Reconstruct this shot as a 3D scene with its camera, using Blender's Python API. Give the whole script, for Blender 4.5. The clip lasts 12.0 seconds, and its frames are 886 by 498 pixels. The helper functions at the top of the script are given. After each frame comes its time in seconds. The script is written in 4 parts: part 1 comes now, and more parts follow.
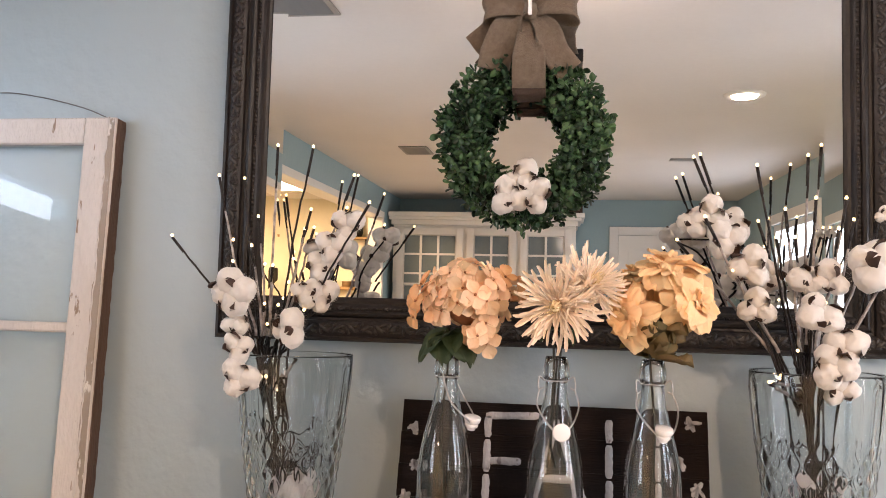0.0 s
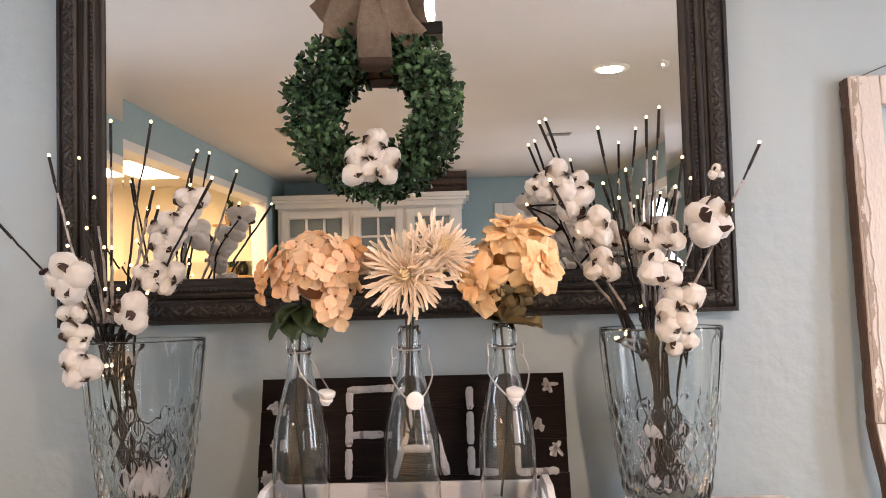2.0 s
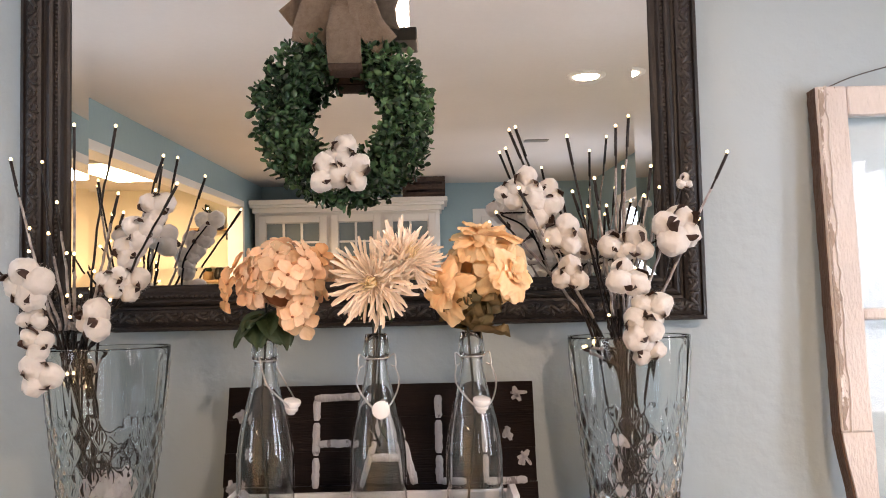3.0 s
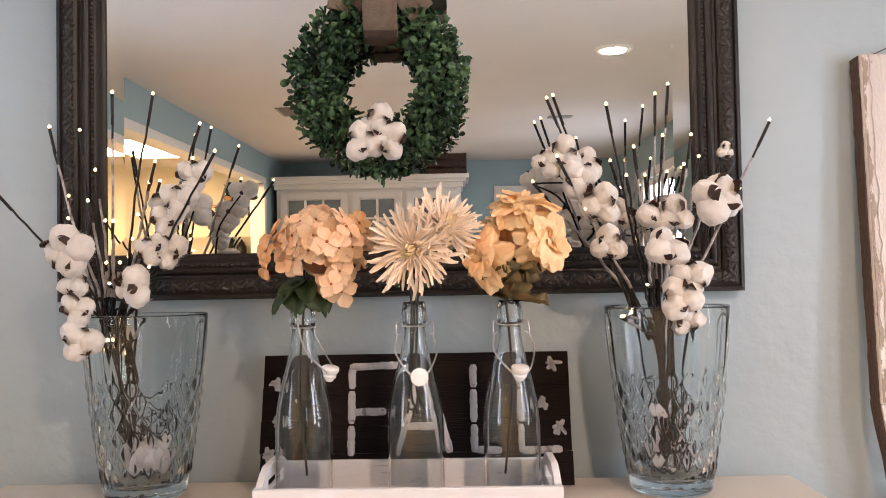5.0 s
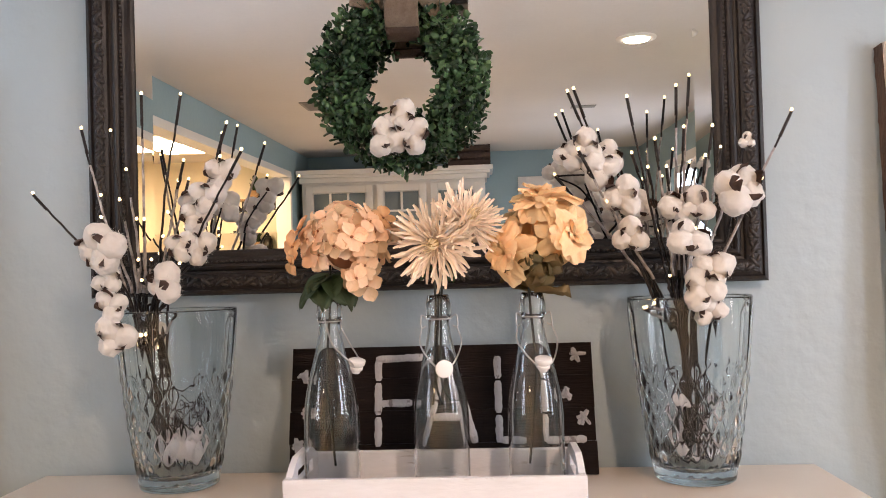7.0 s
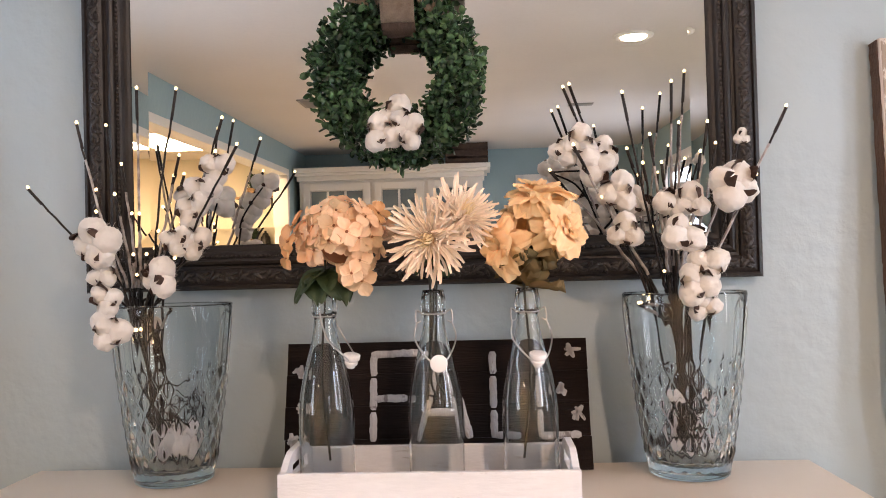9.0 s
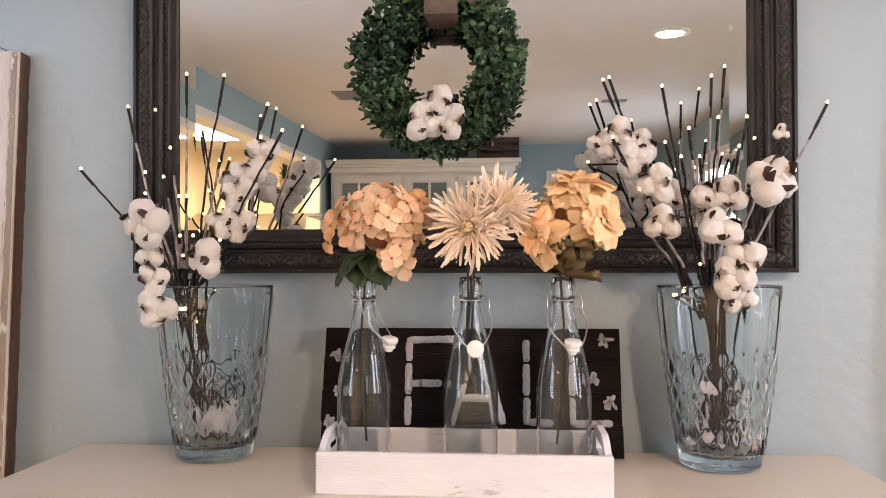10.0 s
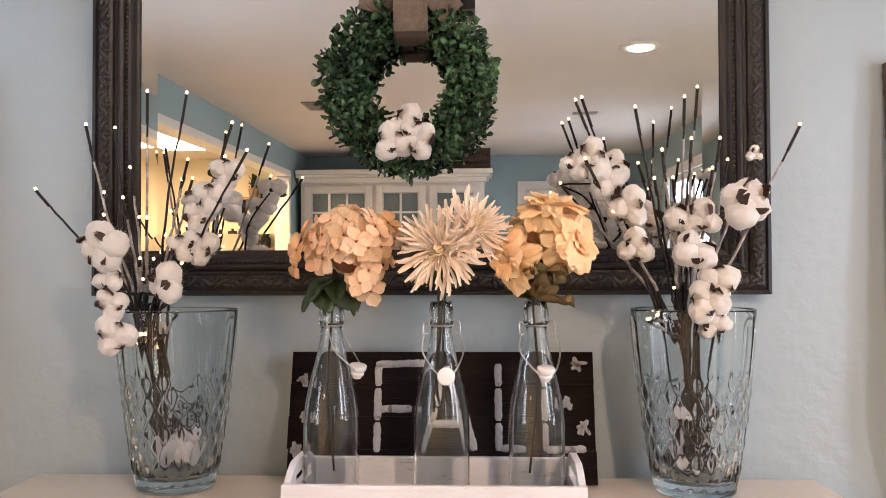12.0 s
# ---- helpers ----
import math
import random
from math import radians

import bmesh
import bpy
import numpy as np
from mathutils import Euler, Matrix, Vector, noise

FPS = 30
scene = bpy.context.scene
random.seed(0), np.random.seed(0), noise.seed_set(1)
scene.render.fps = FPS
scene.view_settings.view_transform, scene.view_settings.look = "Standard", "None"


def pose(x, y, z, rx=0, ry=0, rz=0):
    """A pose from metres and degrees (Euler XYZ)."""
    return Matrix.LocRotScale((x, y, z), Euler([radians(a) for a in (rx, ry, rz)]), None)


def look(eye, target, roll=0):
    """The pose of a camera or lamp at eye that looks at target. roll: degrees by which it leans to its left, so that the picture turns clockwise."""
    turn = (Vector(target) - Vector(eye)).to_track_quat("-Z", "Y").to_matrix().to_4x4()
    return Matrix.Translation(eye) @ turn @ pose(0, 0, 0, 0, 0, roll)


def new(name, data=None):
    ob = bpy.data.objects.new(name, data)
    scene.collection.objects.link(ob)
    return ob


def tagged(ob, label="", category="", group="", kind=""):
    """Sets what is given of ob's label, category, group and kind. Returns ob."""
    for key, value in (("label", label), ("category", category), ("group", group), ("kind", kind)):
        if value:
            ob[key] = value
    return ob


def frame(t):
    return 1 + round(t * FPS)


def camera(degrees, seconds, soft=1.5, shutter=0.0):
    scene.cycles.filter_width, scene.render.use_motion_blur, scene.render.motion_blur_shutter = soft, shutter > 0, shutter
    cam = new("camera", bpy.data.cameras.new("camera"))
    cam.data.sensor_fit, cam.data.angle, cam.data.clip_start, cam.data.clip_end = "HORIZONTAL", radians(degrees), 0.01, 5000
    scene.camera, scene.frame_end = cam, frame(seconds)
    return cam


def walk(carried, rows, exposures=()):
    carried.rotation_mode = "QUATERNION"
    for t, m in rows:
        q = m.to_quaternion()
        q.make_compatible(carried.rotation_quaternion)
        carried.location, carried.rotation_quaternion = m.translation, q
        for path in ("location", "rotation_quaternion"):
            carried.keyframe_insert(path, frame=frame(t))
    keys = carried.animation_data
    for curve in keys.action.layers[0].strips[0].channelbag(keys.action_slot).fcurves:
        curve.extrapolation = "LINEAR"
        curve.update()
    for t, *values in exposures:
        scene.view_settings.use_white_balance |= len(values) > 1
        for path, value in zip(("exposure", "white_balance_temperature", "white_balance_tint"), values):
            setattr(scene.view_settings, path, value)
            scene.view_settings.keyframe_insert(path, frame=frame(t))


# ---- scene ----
cam = camera(57.8, 12.0, soft=0.95)
PATH = [
    (0, (0.054, -1.672, 1.368), (-0.246, 0.298, 1.533), 1.6),
    (0.5, (0.049, -1.684, 1.372), (-0.27, 0.285, 1.522), 0.2),
    (1, (0.081, -1.669, 1.366), (-0.194, 0.306, 1.523), -1.0),
    (1.5, (0.129, -1.648, 1.352), (0.031, 0.345, 1.489), -1.6),
    (2, (0.133, -1.645, 1.348), (0.091, 0.351, 1.471), -1.5),
    (2.5, (0.148, -1.646, 1.352), (0.128, 0.349, 1.481), -1.3),
    (2.7, (0.154, -1.643, 1.354), (0.154, 0.353, 1.49), -1.5),
    (4.5, (0.15, -1.623, 1.336), (0.169, 0.375, 1.43), -1.0),
    (5, (0.119, -1.63, 1.335), (0.082, 0.368, 1.418), -1.0),
    (5.5, (0.124, -1.635, 1.338), (0.059, 0.362, 1.418), -0.9),
    (6, (0.134, -1.638, 1.341), (0.06, 0.359, 1.424), -0.9),
    (6.5, (0.133, -1.644, 1.339), (0.044, 0.352, 1.418), -1.1),
    (7, (0.123, -1.65, 1.339), (0.023, 0.346, 1.401), -1.6),
    (9, (0.128, -1.651, 1.333), (0.033, 0.346, 1.391), -1.5),
    (9.5, (0.114, -1.672, 1.329), (-0.014, 0.323, 1.376), -0.8),
    (10, (0.109, -1.679, 1.319), (-0.053, 0.314, 1.366), -0.1),
    (10.5, (0.107, -1.664, 1.318), (-0.068, 0.328, 1.341), -0.1),
    (11, (0.108, -1.65, 1.336), (-0.043, 0.345, 1.35), -0.2),
    (11.5, (0.11, -1.644, 1.349), (0.006, 0.353, 1.393), -0.5),
    (12, (0.109, -1.644, 1.347), (0.018, 0.352, 1.414), -0.2),
]
walk(cam, [(t, look(eye, target, roll)) for t, eye, target, roll in PATH], exposures=[(0.0, -0.03, 7500, 28), (4.5, -0.10, 7380, 28), (7.0, -0.09, 7350, 28), (9.5, -0.09, 7320, 28), (12.0, -0.10, 7340, 28)])

# ---- world and light ----
world = bpy.data.worlds.new("sky")
scene.world = world
world.use_nodes = True
wn = world.node_tree.nodes
sky = wn.new("ShaderNodeTexSky")
sky.sky_type, sky.sun_disc, sky.sun_elevation, sky.sun_rotation = "NISHITA", False, radians(50), radians(60)
wn["Background"].inputs["Strength"].default_value = 0.12
world.node_tree.links.new(sky.outputs["Color"], wn["Background"].inputs["Color"])


def lamp(name, kind, energy, color, m, **settings):
    data = bpy.data.lights.new(name, kind)
    data.energy, data.color = energy, color
    if kind == "AREA":
        data.shape, data.size, data.size_y = settings.get("shape", "RECTANGLE"), settings["w"], settings["h"]
    if kind == "SUN":
        data.angle = settings["angle"]
    ob = new(name, data)
    ob.matrix_world = m
    return ob


DAY, WARM = (0.64, 0.83, 1.0), (1.0, 0.80, 0.58)
lamp("sun", "SUN", 1.2, (1.0, 0.96, 0.9), look((6, 1, 8), (0, -4, 0)), angle=radians(10))
lamp("sky_light_near_window", "AREA", 8.5, DAY, look((1.86, -0.82, 1.42), (0.0, -0.42, 1.15)), w=0.16, h=1.0)
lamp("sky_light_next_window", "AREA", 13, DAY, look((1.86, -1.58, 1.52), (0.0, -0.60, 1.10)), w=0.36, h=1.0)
lamp("sky_light_far_window", "AREA", 24, DAY, look((1.86, -4.85, 1.45), (0, -4.85, 1.3)), w=1.2, h=1.2)
# added fill, tilted up to brighten the west ceiling and wall; its window is unseen
lamp("west_ceiling_fill", "AREA", 11, (0.58, 0.80, 1.0), look((-1.79, -1.55, 1.40), (-0.50, -1.45, 2.0)), w=0.62, h=1.0)
lamp("sky_light_transom", "AREA", 4, (0.50, 0.75, 1.0), look((-1.78, -0.66, 1.79), (0, -0.66, 1.79)), w=0.7, h=0.10)
lamp("downlight_beam", "AREA", 57, WARM, look((0.92, -2.44, 2.418), (0.92, -2.44, 0)), w=0.12, h=0.12, shape="DISK")
lamp("kitchen_panel_light", "AREA", 95, (1.0, 0.78, 0.46), look((-2.56, -5.25, 2.36), (-2.56, -5.25, 0)), w=0.4, h=0.8)


# ---- materials ----
def mat(name, c1, c2=None, rough=0.6, metal=0.0, scale=6.0, bump=0.0, bump_scale=60.0, fine=40.0, vary=0.0, sheen=0.0, thin=0.0, spec=0.5, stretch=(1, 1, 1), contrast=1.0):
    m = bpy.data.materials.new(name)
    m.use_nodes = True
    n, l = m.node_tree.nodes, m.node_tree.links
    b = n["Principled BSDF"]
    b.inputs["Roughness"].default_value, b.inputs["Metallic"].default_value = rough, metal
    b.inputs["Specular IOR Level"].default_value = spec
    b.inputs["Sheen Weight"].default_value = sheen
    tc, mp = n.new("ShaderNodeTexCoord"), n.new("ShaderNodeMapping")
    mp.inputs["Scale"].default_value = stretch
    l.new(tc.outputs["Object"], mp.inputs["Vector"])
    c2 = c2 or tuple(0.85 * v for v in c1)
    big, small = n.new("ShaderNodeTexNoise"), n.new("ShaderNodeTexNoise")
    big.inputs["Scale"].default_value, small.inputs["Scale"].default_value = scale, fine
    big.inputs["Detail"].default_value = small.inputs["Detail"].default_value = 5
    for x in (big, small):
        l.new(mp.outputs["Vector"], x.inputs["Vector"])
    add = n.new("ShaderNodeMath")
    add.operation = "MULTIPLY_ADD"
    l.new(small.outputs["Fac"], add.inputs[0])
    add.inputs[1].default_value = 0.4
    l.new(big.outputs["Fac"], add.inputs[2])
    ramp = n.new("ShaderNodeMapRange")
    ramp.inputs["From Min"].default_value, ramp.inputs["From Max"].default_value = 0.70 - 0.3 / contrast, 0.70 + 0.3 / contrast
    l.new(add.outputs[0], ramp.inputs["Value"])
    mix = n.new("ShaderNodeMix")
    mix.data_type = "RGBA"
    l.new(ramp.outputs["Result"], mix.inputs[0])
    mix.inputs[6].default_value, mix.inputs[7].default_value = (*c1, 1), (*c2, 1)
    col = mix.outputs[2]
    if vary:
        info, geo, hsv = n.new("ShaderNodeObjectInfo"), n.new("ShaderNodeNewGeometry"), n.new("ShaderNodeHueSaturation")
        s = n.new("ShaderNodeMath")
        l.new(info.outputs["Random"], s.inputs[0])
        l.new(geo.outputs["Random Per Island"], s.inputs[1])
        f = n.new("ShaderNodeMath")
        f.operation = "FRACT"
        l.new(s.outputs[0], f.inputs[0])
        r = n.new("ShaderNodeMapRange")
        r.inputs["To Min"].default_value, r.inputs["To Max"].default_value = 1 - vary, 1 + vary
        l.new(f.outputs[0], r.inputs["Value"])
        l.new(r.outputs["Result"], hsv.inputs["Value"])
        h = n.new("ShaderNodeMapRange")
        h.inputs["To Min"].default_value, h.inputs["To Max"].default_value = 0.5 + 0.03 * vary, 0.5 - 0.03 * vary
        l.new(f.outputs[0], h.inputs["Value"])
        l.new(h.outputs["Result"], hsv.inputs["Hue"])
        l.new(col, hsv.inputs["Color"])
        col = hsv.outputs["Color"]
    l.new(col, b.inputs["Base Color"])
    if bump:
        bn, bt = n.new("ShaderNodeBump"), n.new("ShaderNodeTexNoise")
        bt.inputs["Scale"].default_value, bt.inputs["Detail"].default_value = bump_scale, 4
        l.new(mp.outputs["Vector"], bt.inputs["Vector"])
        l.new(bt.outputs["Fac"], bn.inputs["Height"])
        bn.inputs["Strength"].default_value, bn.inputs["Distance"].default_value = bump, 0.01
        l.new(bn.outputs["Normal"], b.inputs["Normal"])
    if thin:
        tr, ms = n.new("ShaderNodeBsdfTranslucent"), n.new("ShaderNodeMixShader")
        l.new(col, tr.inputs["Color"])
        ms.inputs[0].default_value = thin
        l.new(b.outputs[0], ms.inputs[1])
        l.new(tr.outputs[0], ms.inputs[2])
        l.new(ms.outputs[0], n["Material Output"].inputs["Surface"])
    return m


def glass(name, color, rough=0.0, ior=1.45):
    m = bpy.data.materials.new(name)
    m.use_nodes = True
    b = m.node_tree.nodes["Principled BSDF"]
    b.inputs["Base Color"].default_value = (*color, 1)
    b.inputs["Transmission Weight"].default_value, b.inputs["Roughness"].default_value, b.inputs["IOR"].default_value = 1, rough, ior
    return m


def glow(name, color, strength):
    m = bpy.data.materials.new(name)
    m.use_nodes = True
    b = m.node_tree.nodes["Principled BSDF"]
    b.inputs["Base Color"].default_value = (*color, 1)
    b.inputs["Emission Color"].default_value, b.inputs["Emission Strength"].default_value = (*color, 1), strength
    return m


def chipped(name, paint, wood, amount, stretch, bump=0.35):
    """Old paint, flaked off in patches to the wood."""
    m = mat(name, paint, tuple(0.82 * v for v in paint), 0.55, scale=5, bump=bump, bump_scale=70, stretch=stretch)
    n, l = m.node_tree.nodes, m.node_tree.links
    b = n["Principled BSDF"]
    under = b.inputs["Base Color"].links[0].from_socket
    t, mp = n.new("ShaderNodeTexNoise"), n["Mapping"]
    t.inputs["Scale"].default_value, t.inputs["Detail"].default_value, t.inputs["Roughness"].default_value = 11, 8, 0.65
    l.new(mp.outputs["Vector"], t.inputs["Vector"])
    r, mix = n.new("ShaderNodeMapRange"), n.new("ShaderNodeMix")
    r.inputs["From Min"].default_value, r.inputs["From Max"].default_value = amount, amount + 0.03
    mix.data_type = "RGBA"
    l.new(t.outputs["Fac"], r.inputs["Value"])
    l.new(r.outputs["Result"], mix.inputs[0])
    l.new(under, mix.inputs[6])
    mix.inputs[7].default_value = (*wood, 1)
    l.new(mix.outputs[2], b.inputs["Base Color"])
    return m


WALL = mat("blue_grey_wall_paint", (0.36, 0.425, 0.45), (0.385, 0.45, 0.47), 0.45, scale=2.0, bump=0.26, bump_scale=30, fine=9)
TEAL = mat("teal_wall_paint", (0.27, 0.40, 0.43), (0.30, 0.43, 0.46), 0.5, scale=2, bump=0.25, bump_scale=26)
CEIL = mat("ceiling_paint", (0.60, 0.575, 0.55), (0.66, 0.635, 0.61), 0.8, scale=1.5, bump=0.10, bump_scale=30)
YELLOW = mat("yellow_kitchen_paint", (0.84, 0.76, 0.60), (0.87, 0.80, 0.65), 0.6, scale=2, bump=0.2, bump_scale=26)
WHITE = mat("white_cabinet_paint", (0.72, 0.70, 0.66), (0.76, 0.74, 0.70), 0.4, scale=4, bump=0.05)
FLOOR = mat("honey_floor_boards", (0.36, 0.30, 0.24), (0.44, 0.38, 0.31), 0.4, scale=3, stretch=(6, 0.6, 1))
TOP = mat("cream_dresser_paint", (0.62, 0.535, 0.455), (0.66, 0.58, 0.50), 0.33, scale=3, bump=0.04, bump_scale=40)
FRAME = mat("dark_bronze_frame", (0.012, 0.0085, 0.0075), (0.026, 0.019, 0.016), 0.42, scale=14, bump=0.25, bump_scale=90, spec=0.35)
CARVE = mat("dark_bronze_carving", (0.018, 0.013, 0.011), (0.046, 0.035, 0.030), 0.40, scale=30, bump=0.3, bump_scale=160)
SILVER = mat("mirror_silver", (0.90, 0.90, 0.89), (0.90, 0.90, 0.89), 0.0, 1.0)
SIGN = mat("dark_stained_board", (0.006, 0.0034, 0.003), (0.016, 0.009, 0.007), 0.75, scale=5, bump=0.4, bump_scale=60, stretch=(0.6, 3, 8), spec=0.12)
PAINT = chipped("brushed_white_paint", (0.42, 0.40, 0.40), (0.16, 0.14, 0.14), 0.61, (3, 3, 1.6))
WASH = chipped("whitewashed_wood", (0.80, 0.785, 0.81), (0.50, 0.46, 0.46), 0.62, (0.8, 3, 4), 0.10)
SASH = chipped("chipped_white_paint", (0.70, 0.61, 0.555), (0.28, 0.18, 0.12), 0.635, (3, 3, 0.9))
WORN = chipped("weathered_paint_edge", (0.36, 0.27, 0.21), (0.70, 0.62, 0.56), 0.56, (3, 3, 1.2))
SASHEDGE = mat("bare_brown_wood", (0.060, 0.027, 0.015), (0.14, 0.068, 0.040), 0.6, scale=5, bump=0.5, stretch=(4, 4, 0.5))
VASE = glass("aqua_glass", (0.965, 0.985, 0.98), 0.0, 1.45)
VASEFOOT = glass("thick_aqua_glass", (0.70, 0.82, 0.82), 0.0, 1.46)
BOTTLE = glass("clear_glass", (0.96, 0.975, 0.975), 0.0, 1.50)
PANE = glass("old_window_glass", (0.96, 0.98, 0.98), 0.0, 1.35)
RUSTWIRE = mat("dull_hanging_wire", (0.10, 0.09, 0.085), (0.16, 0.145, 0.135), 0.5, 0.4)
YELLOWCREAM = mat("yellow_cream_silk_petal", (0.97, 0.74, 0.42), (0.98, 0.82, 0.56), 0.7, scale=12, vary=0.12, thin=0.08)
WIRE = mat("steel_wire", (0.55, 0.54, 0.52), (0.45, 0.44, 0.43), 0.28, 1.0)
CERAMIC = mat("white_ceramic", (0.82, 0.79, 0.77), (0.78, 0.75, 0.73), 0.25)
TWIG = mat("brown_paper_wrapped_twig", (0.006, 0.0036, 0.0030), (0.020, 0.013, 0.011), 0.36, scale=55, bump=0.5, bump_scale=140, spec=0.35)
# pale tone for the highlights painted on the twigs
TWIGHIGHLIGHT = mat("twig_highlight", (0.08, 0.055, 0.048), (0.62, 0.56, 0.53), 0.38, scale=60, bump=0.5, bump_scale=140)
BULB = glow("warm_bulb", (1.0, 0.80, 0.42), 3.4)
COTTON = mat("cotton_fluff", (0.85, 0.79, 0.74), (0.77, 0.71, 0.65), 1.0, scale=35, bump=0.25, bump_scale=90, sheen=0.5, spec=0.1, thin=0.2)
BRACT = mat("dry_brown_bract", (0.035, 0.016, 0.011), (0.085, 0.043, 0.030), 0.75, scale=40, bump=0.4)
LEAF = mat("boxwood_leaf", (0.017, 0.050, 0.025), (0.066, 0.150, 0.066), 0.34, scale=9, fine=30, vary=0.75, thin=0.12, contrast=1.8)
CORE = mat("dark_wreath_core", (0.008, 0.018, 0.008), (0.015, 0.03, 0.012), 0.9, scale=40)
BURLAP = mat("burlap_ribbon", (0.23, 0.165, 0.115), (0.33, 0.25, 0.185), 0.9, scale=90, fine=300, bump=0.6, bump_scale=420, thin=0.4, sheen=0.2)
BURLAPDARK = mat("brown_ribbon_lining", (0.05, 0.028, 0.018), (0.08, 0.045, 0.03), 0.8, scale=90, bump=0.4, bump_scale=400)
PEACH = mat("peach_silk_petal", (0.92, 0.56, 0.33), (0.95, 0.72, 0.50), 0.75, scale=14, fine=60, vary=0.25, thin=0.26, bump=0.25, bump_scale=120)
CREAM = mat("cream_silk_petal", (0.99, 0.77, 0.60), (0.99, 0.88, 0.75), 0.7, scale=12, vary=0.12, thin=0.08)
CENTRE = mat("yellow_flower_centre", (0.72, 0.50, 0.20), (0.80, 0.62, 0.33), 0.7, scale=30, vary=0.1)
ORANGE = mat("orange_silk_petal", (0.99, 0.62, 0.31), (0.99, 0.79, 0.51), 0.75, scale=12, fine=50, vary=0.18, thin=0.28, bump=0.25, bump_scale=120)
RUSTPETAL = mat("rust_orange_silk_petal", (0.72, 0.36, 0.15), (0.85, 0.50, 0.27), 0.75, scale=14, vary=0.15, thin=0.2)
RUST = mat("rust_silk_petal", (0.38, 0.15, 0.07), (0.52, 0.25, 0.13), 0.7, scale=14, vary=0.15, thin=0.3)
GREEN = mat("dark_silk_leaf", (0.020, 0.042, 0.014), (0.045, 0.075, 0.026), 0.6, scale=14, vary=0.2, thin=0.2, bump=0.3)
OLIVE = mat("olive_silk_leaf", (0.10, 0.085, 0.028), (0.22, 0.135, 0.055), 0.65, scale=16, vary=0.25, thin=0.25, bump=0.3)
STEM = mat("dark_wire_stem", (0.018, 0.022, 0.012), (0.03, 0.03, 0.02), 0.6)
LILAC = mat("pale_paper_petal", (0.88, 0.84, 0.87), (0.92, 0.89, 0.90), 0.8, scale=20, vary=0.08, thin=0.25)
METALDARK = mat("dark_metal", (0.03, 0.027, 0.025), (0.05, 0.045, 0.04), 0.4, 0.6)
GREYVENT = mat("grey_vent_metal", (0.26, 0.25, 0.24), (0.20, 0.195, 0.19), 0.5)
DARK = mat("dark_opening", (0.03, 0.03, 0.03), (0.04, 0.04, 0.04), 0.8)
LAMPGLASS = glow("lit_lamp_lens", (1.0, 0.86, 0.66), 14)
PANELGLOW = glow("lit_kitchen_diffuser", (1.0, 0.84, 0.52), 7)
SHADEGLOW = glow("lit_lantern_glass", (1.0, 0.92, 0.82), 24)
WICKER = mat("dark_woven_basket", (0.045, 0.025, 0.018), (0.09, 0.055, 0.04), 0.8, scale=30, bump=0.6)
CRATE = mat("warm_wood", (0.38, 0.22, 0.10), (0.48, 0.30, 0.15), 0.6, scale=8)
TILE = mat("beige_counter_tile", (0.56, 0.45, 0.32), (0.62, 0.51, 0.38), 0.4, scale=8)
CABGLASS = mat("dim_cabinet_glass", (0.16, 0.20, 0.21), (0.20, 0.24, 0.25), 0.08, scale=4)


# ---- building helpers ----
def mesh_of(name, bm, material, smooth=True):
    me = bpy.data.meshes.new(name)
    bmesh.ops.recalc_face_normals(bm, faces=bm.faces)
    bm.to_mesh(me)
    bm.free()
    me.materials.append(material)
    if smooth:
        me.polygons.foreach_set("use_smooth", [True] * len(me.polygons))
    return me


def part(name, bm, material, parent, label="", smooth=True, m=None):
    ob = new(name, mesh_of(name, bm, material, smooth))
    ob.parent = parent
    if m is not None:
        ob.matrix_local = m
    if label:
        ob["label"] = label
    return ob


def piece(name, mesh, parent, m, label=""):
    """One more object on a mesh that its like share."""
    ob = new(name, mesh)
    ob.parent = parent
    ob.matrix_local = m
    if label:
        ob["label"] = label
    return ob


def thing(name, label, category, m, group="", kind=""):
    ob = new(name)
    ob.matrix_world = m
    ob.empty_display_size = 0.05
    return tagged(ob, label, category, group, kind)


def structure(name, bm, material, label, category, smooth=False):
    return tagged(new(name, mesh_of(name, bm, material, smooth)), label, category, kind="structure")


def box(bm, x0, x1, y0, y1, z0, z1, bevel=0.0, m=None):
    made = bmesh.ops.create_cube(bm, size=1)
    vs = made["verts"]
    bmesh.ops.scale(bm, vec=(x1 - x0, y1 - y0, z1 - z0), verts=vs)
    bmesh.ops.translate(bm, vec=((x0 + x1) / 2, (y0 + y1) / 2, (z0 + z1) / 2), verts=vs)
    if bevel:
        es = list({e for v in vs for e in v.link_edges})
        made = bmesh.ops.bevel(bm, geom=es, offset=bevel, segments=2, profile=0.5, affect="EDGES", clamp_overlap=True)
        vs = list({v for f in made["faces"] for v in f.verts} | {v for v in vs if v.is_valid})
    if m is not None:
        bmesh.ops.transform(bm, matrix=m, verts=vs)
    return bm


def boxes(*rows, bevel=0.0):
    bm = bmesh.new()
    for r in rows:
        box(bm, *r, bevel=bevel)
    return bm


def grid_faces(bm, rows, closed):
    for a, b in zip(rows, rows[1:]):
        n = len(a)
        for i in range(n if closed else n - 1):
            j = (i + 1) % n
            bm.faces.new((a[i], a[j], b[j], b[i]))


